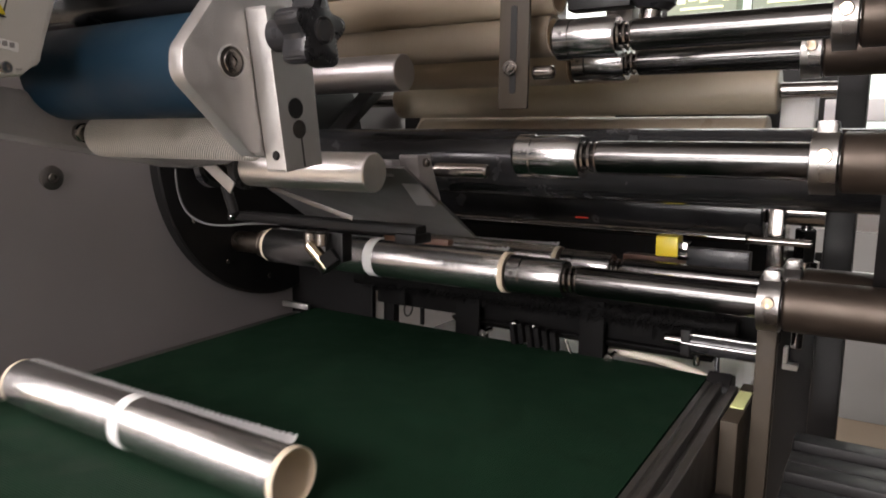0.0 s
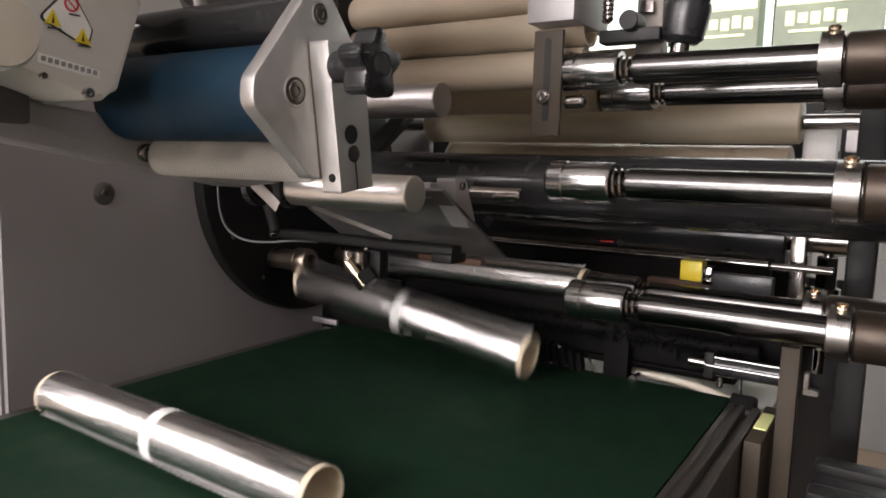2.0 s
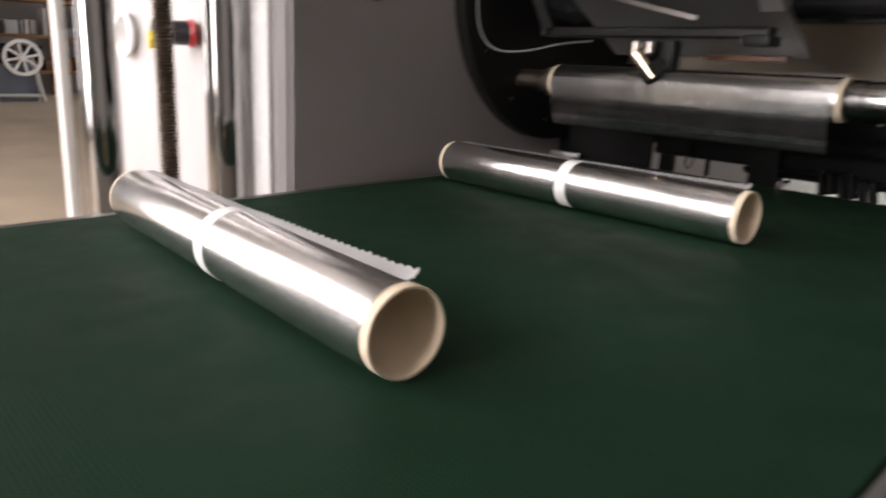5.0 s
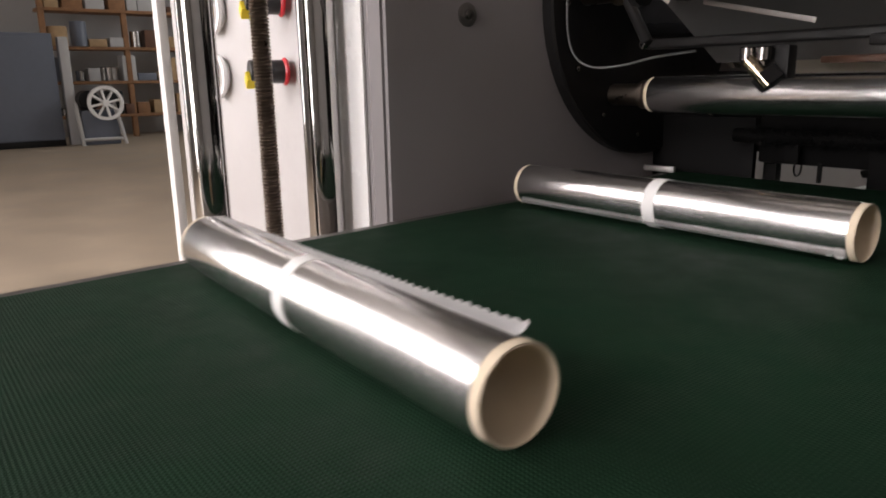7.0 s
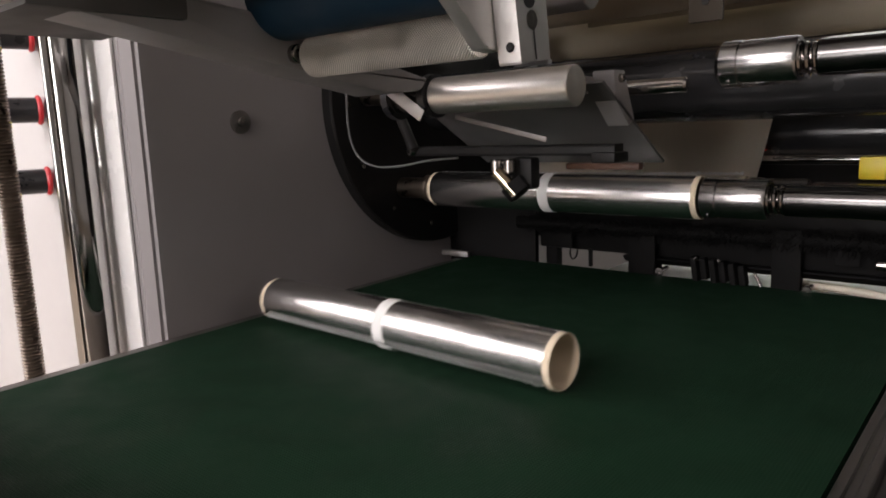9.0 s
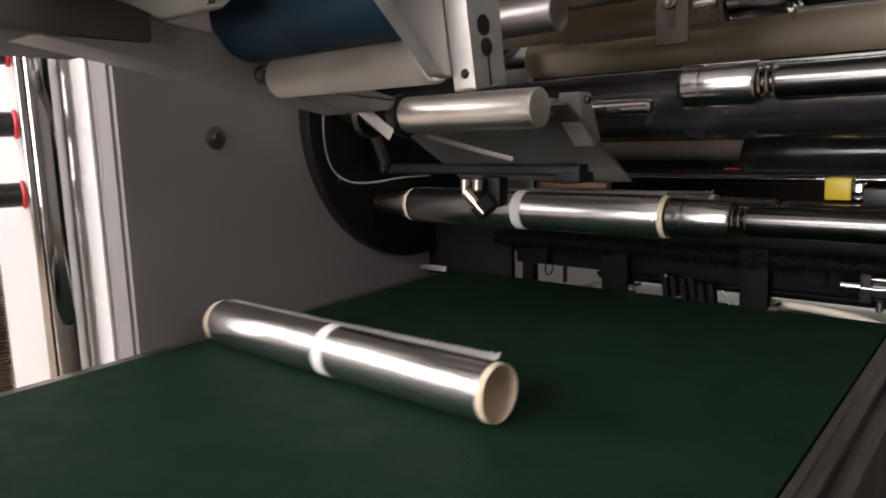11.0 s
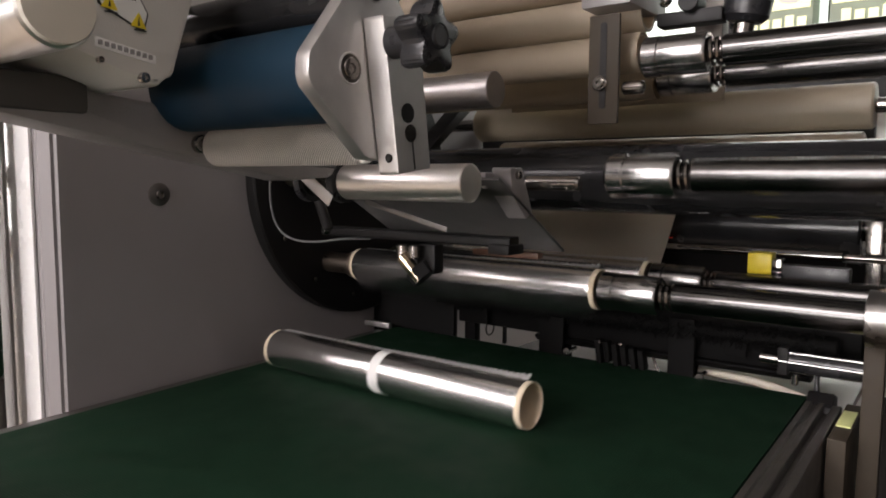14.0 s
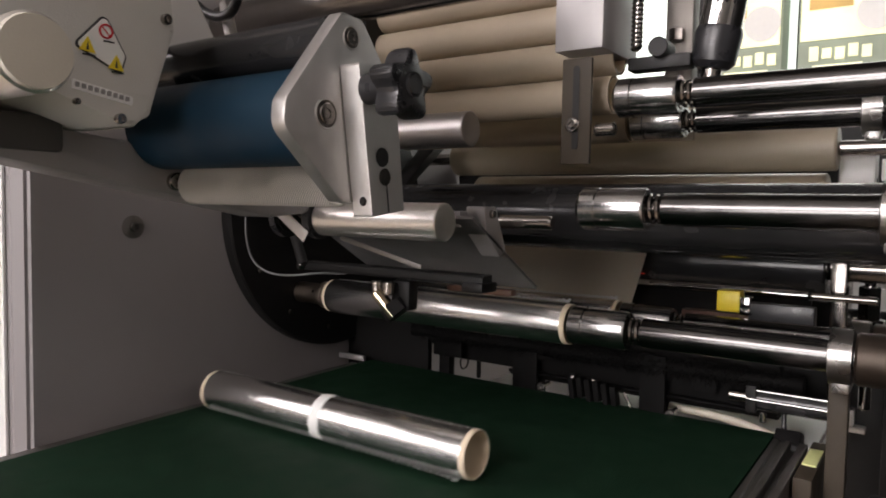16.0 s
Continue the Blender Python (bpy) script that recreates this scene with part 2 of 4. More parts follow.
M_TAN_RUBBER = material("tan_rubber_roller", (0.41, 0.35, 0.26), 0.5, 0, 0.12, 16, 0.08, 500)


# ---- mesh helpers ----
def lathe_x(profile, seg=48, at=(0, 0, 0), closed=False):
    """A turned body round the x axis; profile: (x, radius) pairs."""
    bm = bmesh.new()
    rings = []
    for x, r in profile:
        r = max(r, 1e-5)
        rings.append([bm.verts.new((at[0] + x, at[1] + r * math.cos(2 * math.pi * k / seg), at[2] + r * math.sin(2 * math.pi * k / seg)))
                      for k in range(seg)])
    pairs = list(zip(rings, rings[1:])) + ([(rings[-1], rings[0])] if closed else [])
    for a, b in pairs:
        for k in range(seg):
            bm.faces.new((a[k], b[k], b[(k + 1) % seg], a[(k + 1) % seg]))
    if not closed:
        bm.faces.new(rings[0])
        bm.faces.new(rings[-1][::-1])
    bmesh.ops.recalc_face_normals(bm, faces=bm.faces)
    return bm


def rod_x(x0, x1, r, y=0.0, z=0.0, chamfer=0.0015, seg=48):
    c = min(chamfer, r * 0.4)
    return lathe_x([(x0, r - c), (x0 + c, r), (x1 - c, r), (x1, r - c)], seg, (0, y, z))


def rod_z(x, y, z0, z1, r, seg=40, chamfer=0.001):
    bm = rod_x(z0, z1, r, 0, 0, chamfer, seg)
    bmesh.ops.transform(bm, matrix=Matrix.Translation((x, y, 0)) @ pose(0, 0, 0, 0, -90, 0), verts=bm.verts)
    return bm


def lathe_z(profile, x, y, seg=40):
    bm = lathe_x(profile, seg)
    bmesh.ops.transform(bm, matrix=Matrix.Translation((x, y, 0)) @ pose(0, 0, 0, 0, -90, 0), verts=bm.verts)
    return bm


def rod_dir(a, b, r, seg=24, chamfer=0.0008):
    a, b = Vector(a), Vector(b)
    bm = rod_x(0, (b - a).length, r, 0, 0, chamfer, seg)
    q = (b - a).to_track_quat("X", "Z").to_matrix().to_4x4()
    bmesh.ops.transform(bm, matrix=Matrix.Translation(a) @ q, verts=bm.verts)
    return bm


def box(x0, x1, y0, y1, z0, z1, bev=0.0012, seg=2):
    bm = bmesh.new()
    bmesh.ops.create_cube(bm, size=1)
    bmesh.ops.transform(bm, verts=bm.verts, matrix=Matrix.Translation(((x0 + x1) / 2, (y0 + y1) / 2, (z0 + z1) / 2))
                        @ Matrix.Diagonal((x1 - x0, y1 - y0, z1 - z0, 1)))
    if bev:
        bmesh.ops.bevel(bm, geom=bm.edges[:], offset=min(bev, 0.3 * min(x1 - x0, y1 - y0, z1 - z0)), segments=seg, affect="EDGES", profile=0.6)
    return bm


def slab_x(points, x0, x1, bev=0.0015):
    """A flat plate: an outline of (y, z) points drawn out from x0 to x1, edges rounded."""
    bm = bmesh.new()
    lo = [bm.verts.new((x0, y, z)) for y, z in points]
    hi = [bm.verts.new((x1, y, z)) for y, z in points]
    bm.faces.new(lo)
    bm.faces.new(hi[::-1])
    for k in range(len(points)):
        j = (k + 1) % len(points)
        bm.faces.new((lo[k], lo[j], hi[j], hi[k]))
    bmesh.ops.recalc_face_normals(bm, faces=bm.faces)
    if bev:
        bmesh.ops.bevel(bm, geom=bm.edges[:], offset=bev, segments=2, affect="EDGES", profile=0.6)
    return bm


def rounded(points, radius, steps=6):
    """Rounds the corners of a (y, z) outline; radius: one for all or one per point."""
    out, n = [], len(points)
    for k in range(n):
        r = radius[k] if isinstance(radius, (list, tuple)) else radius
        p, a, b = Vector(points[k]), Vector(points[k - 1]), Vector(points[(k + 1) % n])
        u, v = (a - p).normalized(), (b - p).normalized()
        half = u.angle(v) / 2
        cut = min(r / max(math.tan(half), 1e-3), 0.45 * (a - p).length, 0.45 * (b - p).length)
        if cut < 1e-5:
            out.append(tuple(p))
            continue
        s, e = p + u * cut, p + v * cut
        for i in range(steps + 1):
            f = i / steps
            out.append(tuple((1 - f) ** 2 * s + 2 * f * (1 - f) * p + f * f * e))
    return out


def join(*bms):
    out = bmesh.new()
    for b in bms:
        me = bpy.data.meshes.new("tmp")
        b.to_mesh(me)
        b.free()
        out.from_mesh(me)
        bpy.data.meshes.remove(me)
    return out


def part(name, bm, mat, parent=None, label="", smooth=True):
    me = bpy.data.meshes.new(name)
    bm.to_mesh(me)
    bm.free()
    me.materials.append(mat)
    if smooth:
        for p in me.polygons:
            p.use_smooth = True
        me.set_sharp_from_angle(angle=radians(32))
    ob = new(name, me)
    if parent:
        ob.parent = parent
    if label:
        ob["label"] = label
    return ob


def thing(name, label, category, group="", kind="", at=(0, 0, 0)):
    ob = new(name)
    ob.empty_display_size = 0.02
    ob.location = at
    return tagged(ob, label, category, group, kind)


def curve_tube(name, pts, r, mat, parent=None, label=""):
    cu = bpy.data.curves.new(name, "CURVE")
    cu.dimensions, cu.bevel_depth, cu.bevel_resolution, cu.resolution_u = "3D", r, 3, 8
    sp = cu.splines.new("NURBS")
    sp.points.add(len(pts) - 1)
    for p, q in zip(sp.points, pts):
        p.co = (*q, 1)
    sp.use_endpoint_u, sp.order_u = True, 3
    cu.materials.append(mat)
    tmp = bpy.data.objects.new(name, cu)
    scene.collection.objects.link(tmp)
    me = bpy.data.meshes.new_from_object(tmp.evaluated_get(bpy.context.evaluated_depsgraph_get()))
    bpy.data.objects.remove(tmp)
    ob = new(name, me)
    for p in me.polygons:
        p.use_smooth = True
    if parent:
        ob.parent = parent
    if label:
        ob["label"] = label
    return ob


def spring_bm(x0, x1, radius, wire, turns, seg=12, ring=6):
    """A coil spring round the x axis."""
    bm = bmesh.new()
    n, loops = turns * seg, []
    for i in range(n + 1):
        a, x = 2 * math.pi * i / seg, x0 + (x1 - x0) * i / n
        c = Vector((x, radius * math.cos(a), radius * math.sin(a)))
        out = Vector((0, math.cos(a), math.sin(a)))
        loops.append([bm.verts.new(c + wire * (math.cos(2 * math.pi * k / ring) * out + math.sin(2 * math.pi * k / ring) * Vector((1, 0, 0))))
                      for k in range(ring)])
    for a, b in zip(loops, loops[1:]):
        for k in range(ring):
            bm.faces.new((a[k], a[(k + 1) % ring], b[(k + 1) % ring], b[k]))
    bmesh.ops.recalc_face_normals(bm, faces=bm.faces)
    return bm


def screw(name, place, axis, r, parent, mat=None):
    """A socket cap screw: a domed head with a hexagonal recess, facing along axis."""
    bm = lathe_x([(-0.002, r), (r * 0.45, r), (r * 0.6, r * 0.85), (r * 0.6, r * 0.5), (r * 0.15, r * 0.45), (r * 0.15, 0)], 24)
    bmesh.ops.transform(bm, verts=bm.verts, matrix=Matrix.Translation(place) @ Vector(axis).to_track_quat("X", "Z").to_matrix().to_4x4())
    return part(name, bm, mat or M_STEEL, parent)


# ---- measures of the machine ----
BELT_A, BELT_B = 0.0067, 0.0173          # the belt's height and its slope along y
AXIS_Y, AXIS_Z = 0.37, 0.205             # the turret's axis
RADIUS = 0.118                           # from the turret's axis to its winding shafts
STATION = 236.0                          # the angle of the station where a roll is let go
ROLL_X, ROLL_R = 0.169, 0.0192           # middle of a roll on its shaft, and its radius
FIRST, PERIOD, TURN = 0.515, 1.857, 0.54   # the first step of the turret, the time between steps, a step's length


def belt_z(y):
    return BELT_A + BELT_B * y


def station(angle):
    return AXIS_Y + RADIUS * math.cos(radians(angle)), AXIS_Z + RADIUS * math.sin(radians(angle))


# ---- hall ----
def build_hall():
    part("floor", box(-16, 9, -8, 9, -0.95, -0.85, 0), M_FLOOR, smooth=False)
    tagged(bpy.data.objects["floor"], "worn pale concrete factory floor", "floor", kind="structure")
    for name, b in (("wall_west", (-16.2, -16, -8, 9, -0.85, 4)), ("wall_north", (-16.2, 9.2, 9, 9.2, -0.85, 4)),
                    ("wall_east", (9, 9.2, -8, 9, -0.85, 4)), ("wall_south", (-16.2, 9.2, -8.2, -8, -0.85, 4))):
        tagged(part(name, box(*b, 0), M_HALL, smooth=False), "pale painted hall wall", "wall", kind="structure")
    tagged(part("ceiling", box(-16.2, 9.2, -8.2, 9.2, 4, 4.1, 0), M_HALL, smooth=False), "pale hall ceiling", "ceiling", kind="structure")


build_hall()


# ---- conveyor ----
def build_conveyor():
    c = thing("belt_conveyor", "green cloth belt conveyor with grey aluminium side rails", "conveyor")
    bm = bmesh.new()
    n, prof = 10, []
    y0, y1, th = -3.0, 0.395, 0.05
    for k in range(n + 1):
        a = math.pi / 2 - math.pi * k / n
        prof.append((y1 + th / 2 * math.cos(a), belt_z(y1) - th / 2 + th / 2 * math.sin(a)))
    for k in range(n + 1):
        a = -math.pi / 2 - math.pi * k / n
        prof.append((y0 + th / 2 * math.cos(a), belt_z(y0) - th / 2 + th / 2 * math.sin(a)))
    part("belt", slab_x(prof, -0.002, 0.478, 0), M_BELT, c, "dark green ribbed cloth belt")

    def rail(x0, x1, top, grooves):
        pts = [(x0, -0.09), (x0, top)]
        for g0, g1, d in grooves:
            pts += [(g0, top), (g0, top - d), (g1, top - d), (g1, top)]
        pts += [(x1, top), (x1, -0.09)]
        b = bmesh.new()
        ends = []
        for y in (-3.0, 0.375):
            ends.append([b.verts.new((x, y, z + belt_z(y))) for x, z in pts])
        for k in range(len(pts)):
            j = (k + 1) % len(pts)
            b.faces.new((ends[0][k], ends[0][j], ends[1][j], ends[1][k]))
        b.faces.new(ends[0])
        b.faces.new(ends[1][::-1])
        bmesh.ops.recalc_face_normals(b, faces=b.faces)
        bmesh.ops.bevel(b, geom=b.edges[:], offset=0.0006, segments=1, affect="EDGES")
        return b

    part("side_rail", rail(0.481, 0.508, 0.003, [(0.486, 0.4905, 0.002), (0.495, 0.5015, 0.008)]), M_RAIL, c, "grooved grey aluminium side rail")
    part("side_rail", rail(-0.016, -0.003, -0.001, []), M_RAIL, c)
    part("end_bracket", slab_x(rounded([(0.372, -0.03), (0.372, 0.012), (0.388, 0.022), (0.405, 0.016), (0.405, -0.03)], 0.004), 0.480, 0.501), M_BLACK, c, "black plastic belt end bracket")
    part("rail_ledge", box(0.509, 0.530, -3.0, 0.28, -0.10, -0.040, 0.002), M_DARKRAIL, c)
    for x in (0.0, 0.45):
        part("leg", box(x, x + 0.03, -2.2, -2.17, -0.85, -0.08), M_RAIL, c)
        part("leg", box(x, x + 0.03, 0.2, 0.23, -0.85, -0.08), M_RAIL, c)


build_conveyor()


# ---- machine frame ----
def build_side_wall():
    w = thing("machine_side_wall", "grey painted machine side wall with a bright front edge", "machine panel", kind="structure")
    out = [(-0.27, -0.010), (-0.062, -0.010), (-0.049, 0.0), (-0.049, 1.3), (-0.27, 1.3)]
    bm = bmesh.new()
    lo = [bm.verts.new((x, y, -0.85)) for x, y in out]
    hi = [bm.verts.new((x, y, 0.95)) for x, y in out]
    bm.faces.new(lo), bm.faces.new(hi[::-1])
    for k in range(5):
        j = (k + 1) % 5
        bm.faces.new((lo[k], lo[j], hi[j], hi[k]))
    bmesh.ops.recalc_face_normals(bm, faces=bm.faces)
    bmesh.ops.bevel(bm, geom=[e for e in bm.edges if abs(e.verts[0].co.z - e.verts[1].co.z) > 0.1], offset=0.003, segments=2, affect="EDGES")
    part("side_panel", bm, M_PANEL, w)
    part("front_trim", box(-0.160, -0.0645, -0.0135, -0.0105, -0.84, 0.94, 0.001), M_TRIM, w, "white painted front edge")
    part("washer", lathe_x([(0, 0.0112), (0.0012, 0.0112), (0.0016, 0.0104), (0.0016, 0)], 32, (-0.049, 0.097, 0.187)), M_RAIL, w)
    screw("bolt", (-0.0468, 0.097, 0.187), (1, 0, 0), 0.0046, w, M_STEEL)
    part("corner_clip", box(-0.049, -0.006, 0.386, 0.392, 0.012, 0.019, 0.001), M_ALU, w)
    # the far side, the top and the back of the machine, which close it
    tagged(part("machine_side_frame", box(0.93, 0.97, 0.1, 1.3, -0.85, 0.95), M_BLACK), "dark machine side frame on the drive side", "machine frame", kind="structure")
    tagged(part("machine_cover", box(-0.27, 0.97, 0.06, 1.3, 0.955, 0.98), M_PANEL), "grey sheet metal machine cover", "machine cover", kind="structure")


build_side_wall()


def build_control_post():
    p = thing("control_post", "white control panel behind two chromed guide columns", "control panel")
    part("back_plate", box(-0.54, -0.165, -0.021, -0.012, -0.5, 0.9, 0.002), M_PLATE, p, "white painted control plate")
    part("edge_plate", box(-0.141, -0.128, -0.169, -0.161, -0.5, 0.9, 0.002), M_WHITE, p)
    for y, r in ((-0.1450, 0.0150), (-0.0338, 0.0176)):
        part("guide_column", rod_z(-0.108, y, -0.6, 0.9, r), M_CHROME, p, "polished chrome guide column")
    part("lead_screw", rod_z(-0.106, -0.09, -0.6, 0.9, 0.0065, 24), M_WORN, p, "dark threaded lead screw")
    bm = spring_bm(-0.12, 0.5, 0.0075, 0.0013, 210, 10, 4)
    bmesh.ops.transform(bm, verts=bm.verts, matrix=Matrix.Translation((-0.106, -0.09, 0)) @ pose(0, 0, 0, 0, -90, 0))
    part("screw_thread", bm, M_WORN, p)
    for z in (0.138, 0.205, 0.272):
        d = Vector((0.22, 0.975, 0))
        o = Vector((-0.198, -0.063, z))
        b = part("stop_button", rod_dir(o, o + d * 0.034, 0.0118), M_PLASTIC, p, "red-rimmed push button on a black body")
        part("cap", rod_dir(o + d * 0.034, o + d * 0.0385, 0.0140, 28, 0.0015), M_RED, b)
        part("base", rod_dir(o - d * 0.004 - Vector((0, 0, 0.008)), o + d * 0.012 - Vector((0, 0, 0.008)), 0.0085, 4, 0.001), M_YELLOW, b)
        part("stem", rod_dir((-0.215, -0.022, z), o + d * 0.006, 0.004, 12), M_PLASTIC, b)
        ring = lathe_x([(0.0, 0.020), (0.007, 0.0265), (0.011, 0.026), (0.011, 0.0215), (0.0, 0.018)], 36, closed=True)
        bmesh.ops.transform(ring, verts=ring.verts, matrix=Matrix.Translation((-0.368, -0.0212, 0.153 + (z - 0.153) * 1.11)) @ pose(0, 0, 0, 0, 0, -90))
        part("shroud", ring, M_CLEAR, b, "clear round guard ring")


build_control_post()


# ---- turret with six winding shafts ----
def build_turret():
    disc = thing("turret_disc", "matt black round turret plate on the grey side wall", "machine plate")
    part("plate", lathe_x([(-0.05, 0.170), (-0.037, 0.170), (-0.035, 0.168), (-0.035, 0.0)], 96, (0, AXIS_Y, AXIS_Z)), M_BLACK, disc)
    for k in range(9):
        a = radians(100 + k * 27)
        screw("screw", (-0.034, AXIS_Y + 0.147 * math.cos(a), AXIS_Z + 0.147 * math.sin(a)), (1, 0, 0), 0.0028, disc)
    t = thing("winding_turret", "indexing turret of six sprung steel winding shafts", "turret", at=(0, AXIS_Y, AXIS_Z))
    part("axle", rod_x(-0.034, 0.925, 0.033), M_BLACKG, t, "glossy black central axle")
    part("spider", lathe_x([(0.60, 0.10), (0.615, 0.103), (0.635, 0.103), (0.65, 0.10)], 64), M_BLACK, t)
    sleeves = []
    for j in range(6):
        a = radians(STATION - 60 * j)
        y, z = RADIUS * math.cos(a), RADIUS * math.sin(a)
        s = part("winding_shaft", lathe_x([(0.388, 0.008), (0.389, 0.0127), (0.531, 0.0127), (0.531, 0.0150), (0.57, 0.0150), (0.57, 0.019), (0.885, 0.019), (0.887, 0.017)], 40), M_SHAFT, t,
                 "turned steel winding shaft")
        s.location = (0, y, z)
        pl = part("core_plug", lathe_x([(-0.034, 0.012), (0.006, 0.012), (0.006, 0.0155), (0.010, 0.0155), (0.011, 0.0148), (0.014, 0.0148), (0.015, 0.0155), (0.022, 0.0155), (0.026, 0.0135), (0.026, 0.0095), (0.012, 0.009), (0.012, 0.0)], 36), M_WORN, t, "ribbed steel core plug")
        pl.location = (0, y, z)
        part("collar", join(lathe_x([(0.530, 0.0155), (0.531, 0.021), (0.546, 0.021), (0.547, 0.0155)], 40),
                            box(0.533, 0.545, -0.010, 0.010, 0.014, 0.026, 0.002)), M_CLAMP, s, "split clamp collar")
        part("hub", rod_x(0.5475, 0.66, 0.0195, 0, 0, 0.002, 40), M_BRONZE, s, "dull brown steel hub")
        screw("collar_screw", (0.539, -0.0212, 0.004), (0, -1, 0), 0.0046, s, M_BRASS)
        part("spring", spring_bm(0.374, 0.390, 0.0105, 0.0016, 3), M_STEEL, s, "steel coil spring")
        part("spindle", rod_x(0.33, 0.40, 0.0068), M_STEEL, s)
        sl = part("sleeve", join(lathe_x([(-0.004, 0.0125), (-0.002, 0.0150), (0.000, 0.0172), (0.012, 0.0172), (0.013, 0.0162), (0.016, 0.0162),
                                          (0.016, 0.0168), (0.050, 0.0168), (0.052, 0.0158), (0.052, 0.0125), (0.048, 0.011)], 44),
                                 rod_dir((0.006, -0.0165, 0.003), (0.006, -0.0178, 0.0034), 0.0018, 12)), M_SLEEVE, s, "chromed sliding sleeve")
        sl.location = (0.324, 0, 0)
        sleeves.append(s)
    return t, sleeves


turret, sleeves = build_turret()


# ---- foil rolls ----
def foil_roll_mesh():
    """Foil: wound skin with a slightly uneven seam and ends."""
    bm = lathe_x([(-0.146, 0.0187), (-0.146, 0.0190), (-0.1455, ROLL_R), (-0.05, ROLL_R - 0.0001), (0.05, ROLL_R), (0.1455, ROLL_R - 0.0001), (0.146, 0.0190), (0.146, 0.0187)], 64, closed=True)
    return bm


def tail_mesh():
    """The saw-toothed free edge of a wound roll: it lies close at one end and curls up towards the other."""
    bm = bmesh.new()
    rnd = random.Random(5)
    n, rows = 110, []
    for i in range(n + 1):
        u = i / n
        x = -0.145 + 0.29 * u
        lift = 0.0003 + 0.0026 * u ** 1.6 + 0.0003 * math.sin(i * 0.21) * u
        tooth = (0.0012 if i % 2 else 0.0) + 0.0004 * rnd.random()
        tip = 0.0016 * max(0.0, (u - 0.95) / 0.05)
        col = []
        for k, (ang, up, out) in enumerate(((82, 0.0001, 0.0), (72, 0.35, 0.0), (64, 1.0, 1.0))):
            rr = ROLL_R + 0.0002 + lift * up + (tooth + tip) * out
            a = radians(ang + tip * 2500 * out * (i % 3 - 1))
            col.append(bm.verts.new((x, rr * math.cos(a), rr * math.sin(a))))
        rows.append(col)
    for a, b in zip(rows, rows[1:]):
        for k in range(2):
            bm.faces.new((a[k], b[k], b[k + 1], a[k + 1]))
    bmesh.ops.solidify(bm, geom=bm.faces[:], thickness=0.0002)
    return bm


FLAP_H = 0.0052                                # the height of one strip of loose foil


def strip_mesh(k, last):
    """One narrow strip of the loose foil that hangs from a roll; the creases run on from strip to strip."""
    bm = bmesh.new()
    rnd = random.Random(11)
    creases = [(rnd.uniform(-0.14, 0.14), rnd.uniform(0, 0.05), rnd.uniform(0, math.pi), rnd.uniform(0.004, 0.011)) for _ in range(26)]

    def crumple(x, d):
        h = 0.0
        for cx, cd, turn, wide in creases:
            q = ((x - cx) * math.cos(turn) + (d - cd) * math.sin(turn)) / wide
            far = ((x - cx) ** 2 + (d - cd) ** 2) / 0.0016
            h += max(0.0, 1 - abs(q)) * math.exp(-far) * wide * 0.035
        return h

    n, rows = 90, []
    rnd = random.Random(31 + k)
    for i in range(n + 1):
        x = -0.144 + 0.288 * i / n
        col = []
        for q in range(3):
            edge = q * FLAP_H / 2
            shift = -min(crumple(x, k * 0.0050 + edge), 0.0006)
            if last and q == 2:
                edge += 0.0018 * (i % 2) + 0.001 * rnd.random()
            col.append(bm.verts.new((x, shift, -edge)))
        rows.append(col)
    for a, b in zip(rows, rows[1:]):
        for q in range(2):
            bm.faces.new((a[q], b[q], b[q + 1], a[q + 1]))
    bmesh.ops.solidify(bm, geom=bm.faces[:], thickness=0.0001)
    return bm


STRIPS = 10


def build_roll():
    r = thing("foil_roll", "shiny aluminium foil roll on a paper core with white band", "foil roll", "foil rolls")
    part("foil", foil_roll_mesh(), M_FOIL, r)
    part("core", lathe_x([(-0.1504, 0.01815), (-0.1505, 0.0184), (-0.150, 0.0186), (-0.1475, 0.0186), (0.1475, 0.0186), (0.150, 0.0186), (0.1505, 0.0184), (0.1504, 0.01815)], 56, closed=True),
         M_PAPER, r, "cream paper core")
    part("band", lathe_x([(-0.0055, ROLL_R - 0.0002), (-0.0055, ROLL_R + 0.0003), (0.0055, ROLL_R + 0.0003), (0.0055, ROLL_R - 0.0002)], 56, closed=True), M_TAPE, r, "white paper band")
    part("foil_edge", tail_mesh(), M_EDGE, r, "saw-toothed loose foil edge")
    for k in range(STRIPS):
        part("foil_flap", strip_mesh(k, k == STRIPS - 1), M_CRUMPLE, r, "crumpled hanging foil")["strip"] = k
    return r


rolls = [build_roll()]
for n in range(12):
    rolls.append(copy_thing(rolls[0], Matrix()))


def build_core():
    c = thing("paper_core", "tan paper core that the foil is wound onto", "paper core", "paper cores on the shafts")
    part("tube", lathe_x([(-0.1504, 0.01775), (-0.1504, 0.0181), (0.1504, 0.0181), (0.1504, 0.01775)], 56, closed=True), M_CORE, c)
    # added inner tube whose pale colour carries the bounced light
    part("lit_inside", lathe_x([(-0.1506, 0.0175), (-0.1506, 0.0177), (0.1506, 0.0177), (0.1506, 0.0175)], 56, closed=True), M_CORE_INSIDE, c, "inside of the core, lightened for bounced light")
    return c


cores = [build_core()]
for n in range(14):
    cores.append(copy_thing(cores[0], Matrix()))


